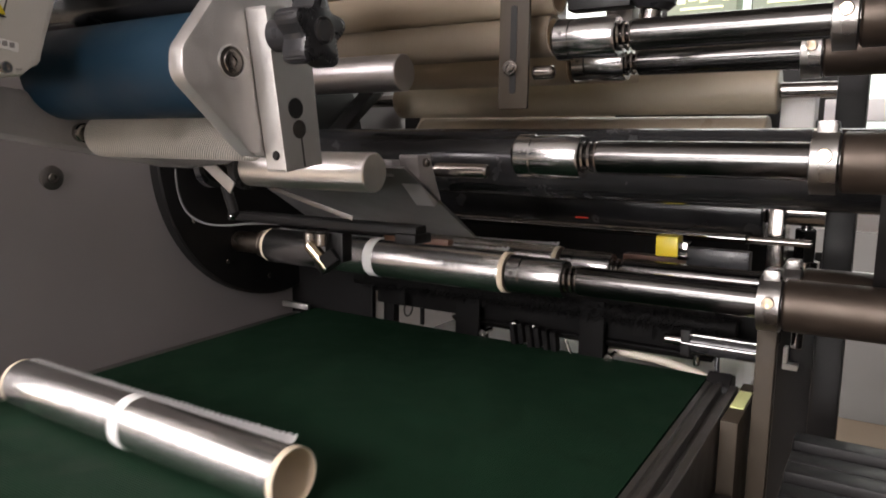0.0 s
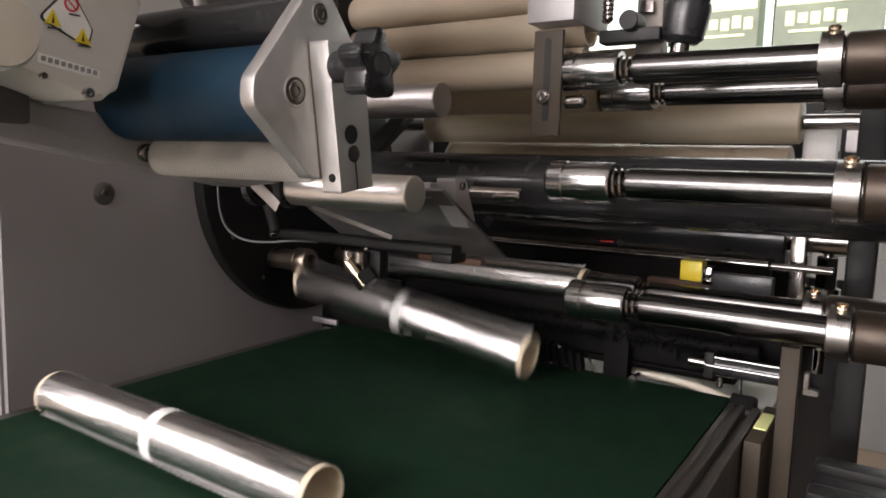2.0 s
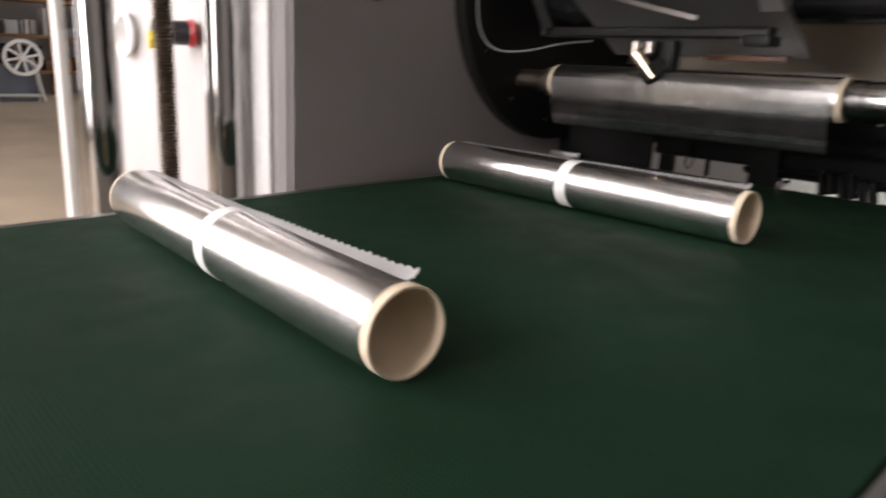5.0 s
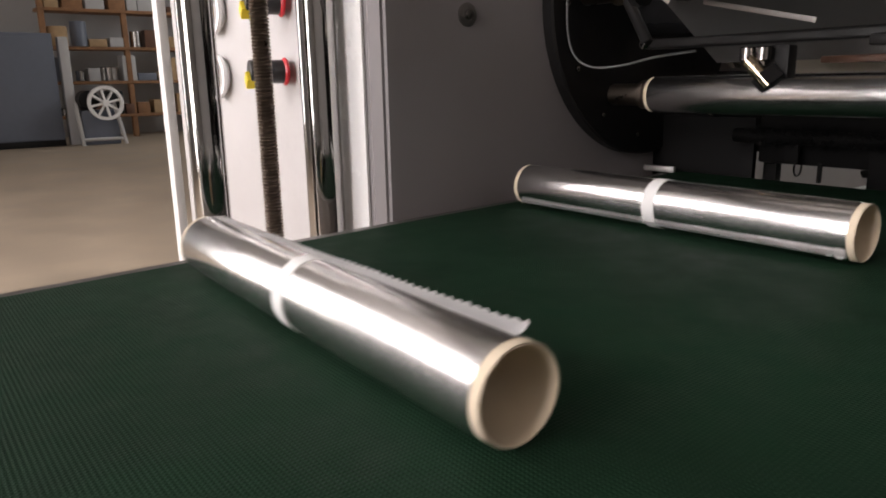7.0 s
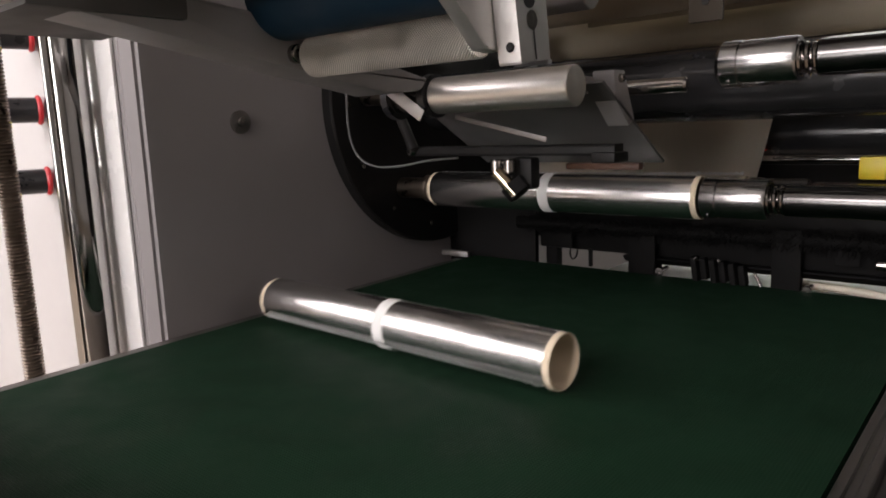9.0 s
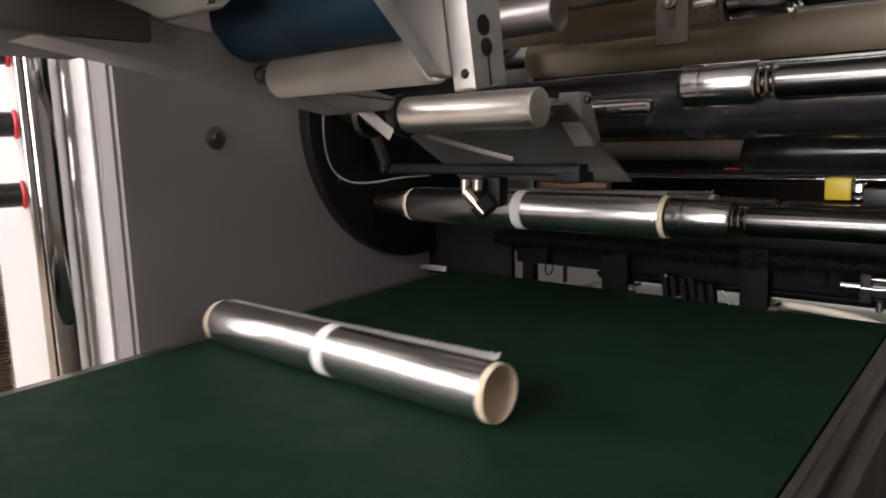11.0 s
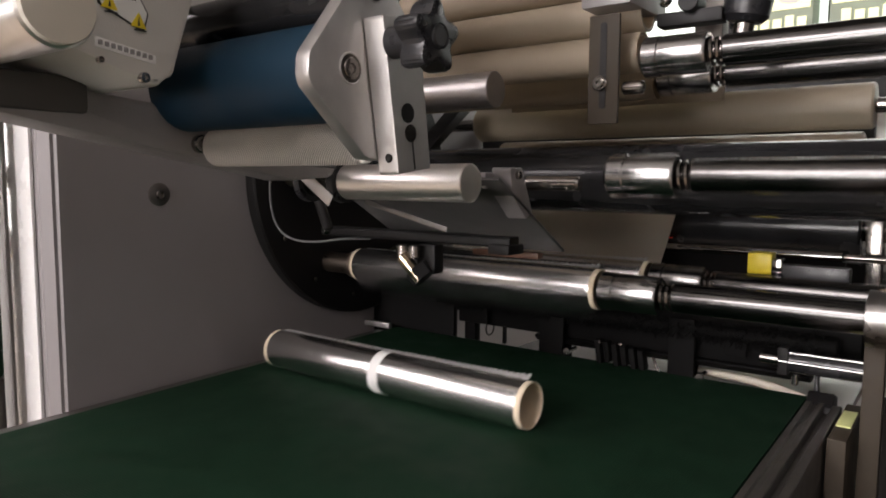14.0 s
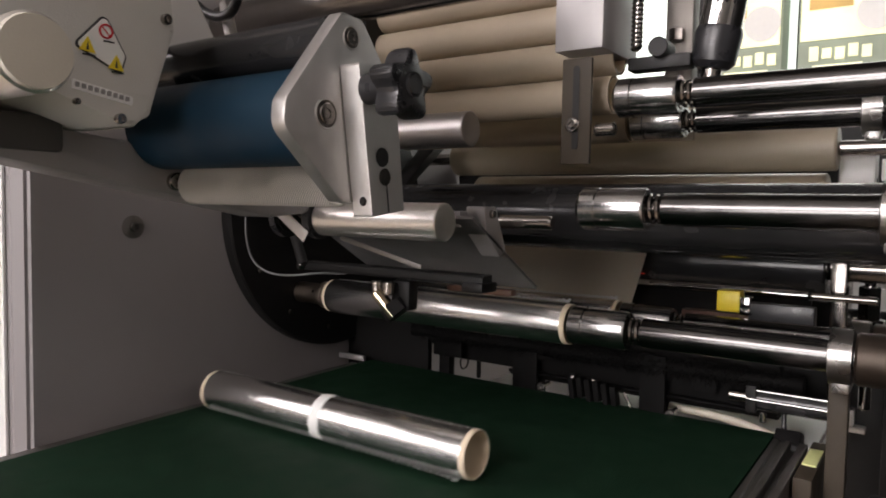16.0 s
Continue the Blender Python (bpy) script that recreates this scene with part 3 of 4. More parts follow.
# the sheet of foil that runs from the drum down to the shaft
def build_web():
    w = thing("foil_web", "thin sheet of bright foil fed down from the drum", "foil sheet", at=(0, 0.47, 0.10))
    d = Vector((0.06, 0.075)).normalized()
    bm = bmesh.new()
    rows = []
    for i in range(25):
        x = 0.024 + 0.288 * i / 24
        rows.append([bm.verts.new((x, d[0] * s + 0.0008 * math.sin(i * 0.7 + s * 60), d[1] * s)) for s in (0, 0.03, 0.06, 0.09, 0.12)])
    for a, b in zip(rows, rows[1:]):
        for k in range(4):
            bm.faces.new((a[k], b[k], b[k + 1], a[k + 1]))
    bmesh.ops.solidify(bm, geom=bm.faces[:], thickness=0.0003)
    part("sheet", bm, M_WEB, w)
    return w


web = build_web()


def bristle_mesh(x0, x1, y, z, r0, r1):
    """Thousands of thin uneven bristles round an axis along x."""
    rnd = random.Random(8)
    verts, faces = [], []
    for i in range(5200):
        x, a = rnd.uniform(x0, x1), rnd.uniform(0, 2 * math.pi)
        clump = 0.5 + 0.5 * math.sin(x * 190 + 2.3 * math.sin(x * 61))
        r = r1 - 0.0045 * rnd.random() - 0.0022 * clump
        lean, b = rnd.uniform(-0.004, 0.004), a + rnd.uniform(-0.25, 0.25)
        w = 0.0005
        n = len(verts)
        verts += [(x - w, y + r0 * math.cos(a), z + r0 * math.sin(a)), (x + w, y + r0 * math.cos(a), z + r0 * math.sin(a)),
                  (x + lean, y + r * math.cos(b), z + r * math.sin(b))]
        faces.append((n, n + 1, n + 2))
    me = bpy.data.meshes.new("tmp")
    me.from_pydata(verts, [], faces)
    bm = bmesh.new()
    bm.from_mesh(me)
    bpy.data.meshes.remove(me)
    return bm


# ---- rollers, drums and beams behind the shafts ----
def build_rollers():
    def roller(name, x0, x1, r, y, z, mat, label, journal=0.008):
        t = thing(name, label, "roller")
        part("barrel", rod_x(x0, x1, r, y, z, 0.002, 56), mat, t)
        part("journal", rod_x(x1, x1 + 0.06, journal, y, z), M_STEEL, t)
        part("journal", rod_x(-0.045, x0, journal, y, z), M_STEEL, t)

    roller("rubber_roller", 0.02, 0.50, 0.0235, 0.555, 0.281, M_TAN_RUBBER, "long tan rubber roller behind the shafts")
    roller("steel_roller", 0.05, 0.490, 0.028, 0.572, 0.2285, M_TANSTEEL, "dull turned steel roller under the rubber one", 0.012)
    roller("winding_drum", 0.015, 0.495, 0.040, 0.58, 0.155, M_BLACKG, "glossy black winding drum", 0.015)
    roller("guide_bar", 0.03, 0.485, 0.005, 0.52, 0.128, M_CHROME, "thin bright guide bar", 0.004)
    t = thing("foil_guide_plate", "dark sheet metal guide below the drum", "guide plate")
    part("sheet", slab_x([(0.49, 0.075), (0.495, 0.075), (0.535, 0.122), (0.53, 0.122)], 0.1, 0.485, 0.0005), M_BLACK, t)
    t = thing("yellow_sensor", "small yellow photoelectric sensor on a clamp", "sensor")
    part("housing", box(0.412, 0.434, 0.44, 0.46, 0.114, 0.135, 0.002), M_YELLOW, t)
    part("clamp", box(0.434, 0.444, 0.438, 0.458, 0.112, 0.13, 0.002), M_CHROME, t)
    part("holder", box(0.442, 0.50, 0.44, 0.455, 0.105, 0.125, 0.002), M_PLASTIC, t)
    # the sensor's reflected light spot, made as a glowing strip on the drum
    part("red_spot", box(0.288, 0.304, 0.5388, 0.5395, 0.1368, 0.1375, 0.0003), M_REDSPOT, t, "thin glowing strip for the sensor's red light spot on the drum")
    t = thing("wood_pad", "worn brown wooden brake pad behind the shaft", "pad")
    part("pad", box(0.36, 0.49, 0.50, 0.515, 0.088, 0.105, 0.003), M_BROWN, t)
    # beam under the let-go station, with its fittings
    # the beam's shade under the rolls is part of its black colour
    t = thing("lower_crossbeam", "oily black steel crossbeam behind the belt's end, darkened for shade", "beam")
    part("beam", box(-0.04, 0.515, 0.425, 0.475, 0.04, 0.09, 0.003), M_SHADEBLACK, t)
    part("end_plate", box(-0.0485, 0.084, 0.404, 0.412, -0.20, 0.08, 0.001), M_SHADEBLACK, t, "black end plate")
    part("front_plate", box(0.085, 0.478, 0.412, 0.4245, 0.030, 0.086, 0.003), M_SHADEBLACK, t)
    part("lower_lip", slab_x(rounded([(0.404, 0.030), (0.424, 0.030), (0.430, 0.022), (0.412, 0.0225)], 0.002), 0.196, 0.478, 0.001), M_SHADEBLACK, t)
    for x0, x1, y, z0, z1 in ((0.120, 0.136, 0.399, 0.034, 0.060), (0.156, 0.160, 0.405, 0.014, 0.034), (0.206, 0.236, 0.398, 0.010, 0.066), (0.352, 0.378, 0.396, 0.004, 0.070), (0.405, 0.425, 0.399, 0.040, 0.070)):
        part("bracket", box(x0, x1, y, 0.4018, z0, z1, 0.003), M_SHADEBLACK, t)
    for x, z in ((0.241, 0.018), (0.383, 0.014)):
        screw("bolt", (x, 0.399, z), (0.2, -1, 0), 0.0042, t, M_STEEL)
        part("bolt_shank", rod_dir((x, 0.400, z), (x, 0.4195, z), 0.0024, 12), M_STEEL, t)
    for x in (0.205, 0.318, 0.392):
        screw("screw", (x, 0.4015, 0.062), (0, -1, 0), 0.0022, t, M_DARKRAIL)
    part("nozzle", rod_dir((0.335, 0.402, 0.026), (0.346, 0.396, 0.010), 0.0014, 12), M_STEEL, t, "small bright air nozzle")
    for x in (0.085, 0.212, 0.355):
        part("hanger", box(x, x + 0.016, 0.4255, 0.438, -0.05, 0.06, 0.002), M_SHADEBLACK, t)
    for k in range(6):
        f = box(-0.0032, 0.0032, 0.390, 0.4015, 0.0125 + 0.0035 * (k % 2) - 0.0007 * k, 0.038 - 0.001 * k, 0.0024, 3)
        bmesh.ops.transform(f, verts=f.verts, matrix=Matrix.Translation((0.280 + 0.0092 * k, 0, 0)) @ Matrix.Translation((0, 0, 0.03)) @ pose(0, 0, 0, 0, -9, 0) @ Matrix.Translation((0, 0, -0.03)))
        part("comb_finger", f, M_SHADEBLACK, t, "rounded black rubber finger")
    for x in (0.282, 0.305):
        screw("finger_screw", (x, 0.391, 0.036), (0, -1, 0.4), 0.0018, t, M_STEEL)
    part("cable_loop", lathe_x([(-0.0012, 0.0085), (0, 0.0098), (0.0012, 0.0085), (0, 0.0074)], 30, (0.128, 0.418, 0.026), True), M_PLASTIC, t)
    curve_tube("edge_tube", [(0.372, 0.432, 0.012), (0.40, 0.434, 0.0115), (0.43, 0.436, 0.009), (0.465, 0.436, 0.002), (0.50, 0.432, -0.010), (0.52, 0.428, -0.022)], 0.0042, M_TUBE)
    tagged(bpy.data.objects["edge_tube"], "bent cream plastic tube behind the belt's end", "tube")
    t = thing("brush_roller", "black bristle brush roller that wipes the foil down", "brush")
    part("core", rod_x(0.06, 0.500, 0.0075, 0.403, 0.060), M_SHADEBLACK, t)
    part("bristles", bristle_mesh(0.075, 0.488, 0.403, 0.060, 0.007, 0.0178), M_SHADEBLACK, t, "uneven black bristles")["kind"] = "stuff"
    t = thing("back_plate", "black sheet that closes the machine behind the drum", "plate")
    part("sheet", box(-0.045, 0.49, 0.655, 0.662, 0.03, 0.29, 0.001), M_BLACK, t)
    t = thing("core_guide", "tan painted guide plate behind the shafts", "guide plate")
    part("plate", box(0.09, 0.36, 0.521, 0.525, 0.292, 0.365, 0.001), M_CORE, t)
    part("stop", box(0.145, 0.185, 0.500, 0.5205, 0.306, 0.330, 0.002), M_BLACK, t)
    part("arm", slab_x([(0.40, 0.238), (0.412, 0.236), (0.50, 0.300), (0.49, 0.310)], 0.02, 0.045, 0.001), M_BLACK, t)
    t = thing("air_cylinder", "small black pneumatic cylinder with its highlights laid on as thin rods", "air cylinder")
    part("barrel", rod_x(0.456, 0.533, 0.0098, 0.392, 0.0445), M_BLACKG, t)
    # the barrel's two thin highlights, laid on as chrome rods
    part("highlight_rod", rod_x(0.456, 0.533, 0.0014, 0.384, 0.0535), M_CHROME, t)
    part("highlight_rod", rod_x(0.456, 0.533, 0.0014, 0.3815, 0.0455), M_CHROME, t)
    part("fitting", rod_x(0.438, 0.456, 0.0048, 0.392, 0.0445), M_STEEL, t)
    part("end_cap", box(0.455, 0.464, 0.381, 0.403, 0.033, 0.058, 0.002), M_BLACK, t)
    part("elbow", rod_z(0.470, 0.383, 0.026, 0.036, 0.003, 16), M_CHROME, t)
    t = thing("white_tray", "white painted tray below the crossbeam", "tray")
    part("tray", box(0.10, 0.50, 0.49, 1.28, -0.03, -0.022, 0.002), M_WHITE, t)
    part("lip", box(0.10, 0.50, 1.28, 1.288, -0.03, 0.012, 0.002), M_WHITE, t)
    curve_tube("cable", [(0.485, 0.41, 0.06), (0.483, 0.405, 0.03), (0.486, 0.40, 0.012), (0.484, 0.40, -0.02)], 0.0022, M_PLASTIC)
    tagged(bpy.data.objects["cable"], "thin black cable hanging at the belt's end", "cable")


build_rollers()


def build_right_posts():
    t = thing("shaft_support", "grey steel upright that carries the shaft clamps", "support")
    part("upright", box(0.527, 0.541, 0.318, 0.332, -0.1, 0.088, 0.0015), M_BROWNED, t)
    part("foot", box(0.528, 0.60, 0.28, 0.37, -0.115, -0.10, 0.002), M_BLACK, t)
    t = thing("rail_stop", "aluminium stop block with a yellow-green mark beside the belt", "stop block")
    part("block", box(0.510, 0.523, 0.285, 0.388, -0.09, 0.016, 0.0015), M_BROWNED, t)
    part("mark", box(0.5112, 0.5215, 0.318, 0.362, 0.0155, 0.0172, 0.0006), M_MARK, t)
    t = thing("drum_bracket", "bright milled bracket at the end of the drum", "bracket")
    part("plate", box(0.500, 0.515, 0.545, 0.61, 0.0, 0.205, 0.002), M_STEEL, t)
    part("bearing", box(0.498, 0.532, 0.585, 0.625, 0.215, 0.285, 0.004), M_WHITE, t, "white bearing block")
    part("window", box(0.5325, 0.5335, 0.595, 0.612, 0.232, 0.252, 0.0004), M_BLACK, t)
    t = thing("adjusting_spindle", "upright chromed adjusting spindle", "spindle")
    part("rod", rod_z(0.532, 0.60, 0.0, 0.20, 0.006), M_CHROME, t)
    part("nut", rod_z(0.532, 0.60, 0.10, 0.135, 0.012, 6), M_CHROME, t)
    part("barrel", rod_z(0.532, 0.60, 0.03, 0.10, 0.0155), M_STEEL, t)
    part("lock_nut", rod_z(0.532, 0.60, 0.158, 0.168, 0.0115, 6), M_CHROME, t)
    part("top_washer", rod_z(0.532, 0.60, 0.168, 0.171, 0.014), M_STEEL, t)
    part("lug", box(0.5155, 0.546, 0.592, 0.608, 0.172, 0.190, 0.002), M_STEEL, t, "milled steel lug")
    screw("lug_screw", (0.539, 0.5915, 0.181), (0, -1, 0), 0.0042, t, M_CHROME)
    # added filler that keeps the gap behind the supports dark
    t = thing("dark_filler", "black filler box behind the shaft supports", "housing")
    part("housing", box(0.53, 0.925, 0.93, 0.99, -0.85, -0.42, 0.003), M_BLACK, t)
    t = thing("lower_guard", "black sheet guard behind the shaft support", "guard")
    part("sheet", box(0.505, 0.548, 0.68, 0.69, -0.85, 0.10, 0.002), M_BLACK, t)
    part("angle", box(0.513, 0.530, 0.663, 0.678, -0.045, -0.038, 0.001), M_WHITE, t)
    part("angle", box(0.513, 0.518, 0.663, 0.678, -0.0378, -0.018, 0.001), M_WHITE, t)
    t = thing("frame_post", "black steel frame post", "post")
    part("post", box(0.553, 0.580, 0.535, 0.57, -0.85, 0.30, 0.003), M_BLACK, t)
    t = thing("drive_bellows", "black ribbed rubber bellows beside the belt", "bellows")
    for k in range(9):
        part("rib", box(0.552, 0.86, 0.392 - 0.030 * k, 0.416 - 0.030 * k, -0.20, -0.028 - 0.004 * (k % 2) - 0.002 * k, 0.004), M_BLACK, t)
    for z in (0.02, 0.11, 0.26):
        t = thing("cross_rail", "pale grey steel cross rail behind the shafts", "rail", "cross rails")
        part("rail", box(0.52, 0.93, 0.86, 0.89, z, z + 0.03, 0.002), M_WHITE, t)


build_right_posts()


# ---- core magazine ----
def slab_slot():
    """A long slot with round ends in the adjusting plate."""
    bm = slab_x(rounded([(-0.0030, -0.037), (0.0030, -0.037), (0.0030, 0.037), (-0.0030, 0.037)], 0.003), 0, 0.0012, 0)
    bmesh.ops.transform(bm, verts=bm.verts, matrix=Matrix.Translation((0.319, 0.3005, 0.303)) @ pose(0, 0, 0, 0, 0, -90))
    return bm



def build_magazine():
    for k in range(7):
        t = thing("paper_core", "tan paper core lying in the stack of the core magazine", "paper core", "stacked paper cores")
        part("tube", lathe_x([(0.0, 0.0155), (0.0, 0.0177), (0.303 - 0.045 * (k > 1), 0.0177), (0.303 - 0.045 * (k > 1), 0.0155)], 48, (0.034 + 0.003 * (k % 3), 0.345 + 0.0015 * (k % 2), 0.3195 + 0.0357 * k), True), M_CORE, t)
        # pale inner tube again, for light bounced in the core
        part("lit_inside", lathe_x([(0.0004, 0.0146), (0.0004, 0.0154), (0.3026 - 0.045 * (k > 1), 0.0154), (0.3026 - 0.045 * (k > 1), 0.0146)], 40, (0.034 + 0.003 * (k % 3), 0.345 + 0.0015 * (k % 2), 0.3195 + 0.0357 * k), True), M_CORE_INSIDE, t, "inside of the core, lightened for bounced light")
    b = thing("magazine_bracket", "grey bracket with a slotted adjusting plate", "bracket")
    part("head", box(0.296, 0.3425, 0.300, 0.385, 0.354, 0.50, 0.003), M_CAST, b, "grey painted bracket head")
    pl = slab_x(rounded([(-0.0140, -0.047), (0.0140, -0.047), (0.0140, 0.047), (-0.0140, 0.047)], 0.002), 0, 0.004, 0.0006)
    bmesh.ops.transform(pl, verts=pl.verts, matrix=Matrix.Translation((0.319, 0.304, 0.300)) @ pose(0, 0, 0, 0, 0, -90))
    part("slotted_plate", pl, M_BROWNED, b, "dull brown steel plate with a long slot")
    part("slot", slab_slot(), M_BLACK, b)
    part("washer", rod_dir((0.317, 0.299, 0.288), (0.317, 0.2965, 0.288), 0.0068), M_STEEL, b)
    screw("screw", (0.317, 0.2965, 0.288), (0, -1, 0), 0.0042, b)
    part("pin", rod_x(0.333, 0.352, 0.006, 0.312, 0.284), M_STEEL, b)
    t = thing("magazine_side_plate", "dark side plate beside the stacked cores", "plate")
    part("plate", box(0.05, 0.058, 0.31, 0.40, 0.33, 0.60, 0.001), M_BLACK, t)
    # drive and air fittings beside the stack
    t = thing("air_valve", "chromed valve with a black rubber foot and hose", "valve")
    def leaning(bm):
        bmesh.ops.transform(bm, verts=bm.verts, matrix=Matrix.Translation((0.420, 0.36, 0.338)) @ pose(0, 0, 0, 0, 9, 0) @ Matrix.Translation((-0.420, -0.36, -0.338)))
        return bm

    body = part("body", leaning(rod_z(0.420, 0.36, 0.372, 0.50, 0.0180)), M_CHROME, t, "chromed perforated valve body")
    for k in range(4):
        a = radians(-115 + 22 * k)
        c = Vector((0.420, 0.36, 0.392))
        part("air_hole", leaning(rod_dir(c + Vector((math.cos(a), math.sin(a), 0)) * 0.0172, c + Vector((math.cos(a), math.sin(a), 0)) * 0.0183, 0.0016, 12)), M_BLACK, body)
    part("foot", leaning(lathe_z([(0.338, 0.0135), (0.343, 0.0185), (0.368, 0.0200), (0.373, 0.0185)], 0.420, 0.36)), M_PLASTIC, t, "black rubber foot")
    part("stem", leaning(rod_z(0.420, 0.36, 0.320, 0.338, 0.0085)), M_STEEL, t)
    t = thing("hose_fitting", "black fitting with a corrugated metal hose", "hose")
    part("block", box(0.348, 0.405, 0.345, 0.365, 0.340, 0.352, 0.002), M_BLACK, t)
    t2 = thing("valve_post", "dark steel post behind the valve", "post")
    part("post", box(0.366, 0.392, 0.395, 0.415, 0.335, 0.95, 0.002), M_DARKRAIL, t2)
    part("lock_nut", rod_z(0.379, 0.388, 0.372, 0.384, 0.007, 6), M_STEEL, t2)
    part("cable", rod_z(0.402, 0.39, 0.34, 0.60, 0.0025, 10), M_PLASTIC, t2)
    part("lug", rod_dir((0.378, 0.338, 0.358), (0.378, 0.362, 0.358), 0.009), M_BLACK, t)
    part("hose", rod_z(0.354, 0.352, 0.36, 0.50, 0.0045), M_STEEL, t)
    bm = spring_bm(0.36, 0.50, 0.0048, 0.0012, 34, 10, 5)
    bmesh.ops.transform(bm, verts=bm.verts, matrix=Matrix.Translation((0.354, 0.352, 0)) @ pose(0, 0, 0, 0, -90, 0))
    part("hose_ribs", bm, M_STEEL, t)


build_magazine()


# ---- labelling head at the front ----
def build_label_head():
    arm = thing("swing_arm", "grey cast swing arm reaching back to the turret", "arm")
    part("arm", slab_x(rounded([(-0.45, 0.288), (-0.12, 0.2375), (-0.004, 0.2175), (0.09, 0.2015), (0.128, 0.2045), (0.140, 0.2135), (0.02, 0.240), (-0.03, 0.251), (-0.12, 0.260), (-0.45, 0.310)],
                               [0, 0, 0.01, 0.01, 0.008, 0.008, 0.01, 0.004, 0.004, 0]), 0.118, 0.157, 0.003), M_CAST, arm)
    screw("screw", (0.158, 0.004, 0.226), (1, 0, 0), 0.0062, arm)
    # added dark block that imitates the shading under the head
    part("under_shade", box(0.05, 0.160, -0.16, -0.072, 0.240, 0.262, 0.004), M_UNDER, arm)

    head = thing("label_head", "white cast label applicator housing with warning stickers", "machine housing", at=(0.004, 0.002, 0))
    part("housing", slab_x(rounded([(-0.24, 0.304), (-0.118, 0.2705), (-0.064, 0.2535), (-0.053, 0.262), (-0.050, 0.272), (-0.037, 0.312), (-0.040, 0.345), (-0.07, 0.50), (-0.24, 0.50)],
                                   [0, 0.006, 0.006, 0.004, 0.004, 0.006, 0.01, 0, 0]), 0.085, 0.212, 0.003), M_HEAD, head)
    screw("screw", (0.213, -0.072, 0.2575), (1, 0, 0), 0.003, head)
    screw("screw", (0.213, -0.0435, 0.318), (1, 0, 0), 0.0032, head)
    screw("screw", (0.213, -0.096, 0.264), (1, 0, 0), 0.0018, head)
    # warning sticker, its writing as plain bars
    tri = slab_x(rounded([(-0.098, 0.2935), (-0.071, 0.2815), (-0.068, 0.292), (-0.0785, 0.3105), (-0.082, 0.3115)], 0.003), 0.2118, 0.2126, 0)
    part("sticker_border", tri, M_INK, head)
    part("sticker", slab_x(rounded([(-0.0965, 0.2938), (-0.072, 0.283), (-0.069, 0.292), (-0.079, 0.3095), (-0.0815, 0.3103)], 0.0028), 0.2124, 0.2130, 0), M_TAPE, head, "white warning sticker")
    for y, z in ((-0.0905, 0.2945), (-0.0745, 0.2875)):
        part("warning_triangle", slab_x([(y - 0.0045, z - 0.0032), (y + 0.0045, z - 0.004), (y + 0.0004, z + 0.0045)], 0.2129, 0.2134, 0), M_YELLOW, head, "yellow warning triangle")
    part("forbidden_sign", lathe_x([(0.2129, 0.0030), (0.2129, 0.0040), (0.2134, 0.0040), (0.2134, 0.0030)], 28, (0, -0.0800, 0.3035), True), M_RED, head)
    part("forbidden_bar", rod_dir((0.2131, -0.0824, 0.3059), (0.2131, -0.0776, 0.3011), 0.0004, 8), M_RED, head)
    for y, z in ((-0.0905, 0.2945), (-0.0745, 0.2875)):
        part("warning_mark", slab_x([(y - 0.0007, z - 0.0026), (y + 0.0007, z - 0.0027), (y + 0.0003, z + 0.0020)], 0.2133, 0.2137, 0), M_INK, head)
    for k, (y, z, w) in enumerate(((-0.0895, 0.2893, 0.007), (-0.0735, 0.2825, 0.007), (-0.0785, 0.2982, 0.006))):
        part("text_bar", box(0.2128, 0.2134, y - w / 2, y + w / 2, z - 0.0004, z + 0.0004, 0), M_INK, head)
    part("name_plate", slab_x(rounded([(-0.0985, 0.2705), (-0.0645, 0.2655), (-0.0640, 0.2705), (-0.0980, 0.2758)], 0.0008), 0.2118, 0.2124, 0.0002), M_TRIM, head, "small white raised name plate")
    for k in range(9):
        part("raised_mark", box(0.2122, 0.2130, -0.0968 + 0.0035 * k, -0.0945 + 0.0035 * k, 0.2717 - 0.0005 * k, 0.2743 - 0.0005 * k, 0.0003), M_CAST, head)
    cyl = thing("cream_drum", "cream coloured round end of the label spool", "spool")
    part("spool", rod_x(0.10, 0.252, 0.0185, -0.131, 0.279, 0.002, 56), M_SAT, cyl)
    part("end_face", lathe_x([(0.2515, 0.0172), (0.254, 0.0165), (0.2545, 0.0)], 48, (0, -0.131, 0.279)), M_SPOOL, cyl)

    blue = thing("blue_roller", "matt blue silicone pressing roller", "roller")
    part("barrel", rod_x(0.150, 0.3043, 0.0275, -0.003, 0.2615, 0.004, 64), M_BLUE, blue)
    part("journal", rod_x(0.140, 0.3052, 0.009, -0.003, 0.2615), M_BLACK, blue)
    up = thing("upper_roller", "dark polished steel roller above the blue one", "roller")
    part("barrel", rod_x(-0.010, 0.3043, 0.0150, 0.010, 0.3055, 0.001, 56), M_BLACKG, up)
    part("journal", rod_x(-0.048, -0.010, 0.008, 0.010, 0.3055), M_STEEL, up)
    part("journal", rod_x(0.3043, 0.3060, 0.008, 0.010, 0.3055), M_STEEL, up)
    kn = thing("knurled_roller", "finely knurled bright steel roller", "roller")
    part("barrel", rod_x(0.163, 0.302, 0.0132, 0.015, 0.2240, 0.001, 48), M_KNURL, kn)
    part("journal", rod_x(0.157, 0.3055, 0.006, 0.014, 0.2245), M_STEEL, kn)

    pl = thing("bearing_plate", "bright milled aluminium bearing plate, diamond shaped", "plate", at=(-0.004, 0, 0))
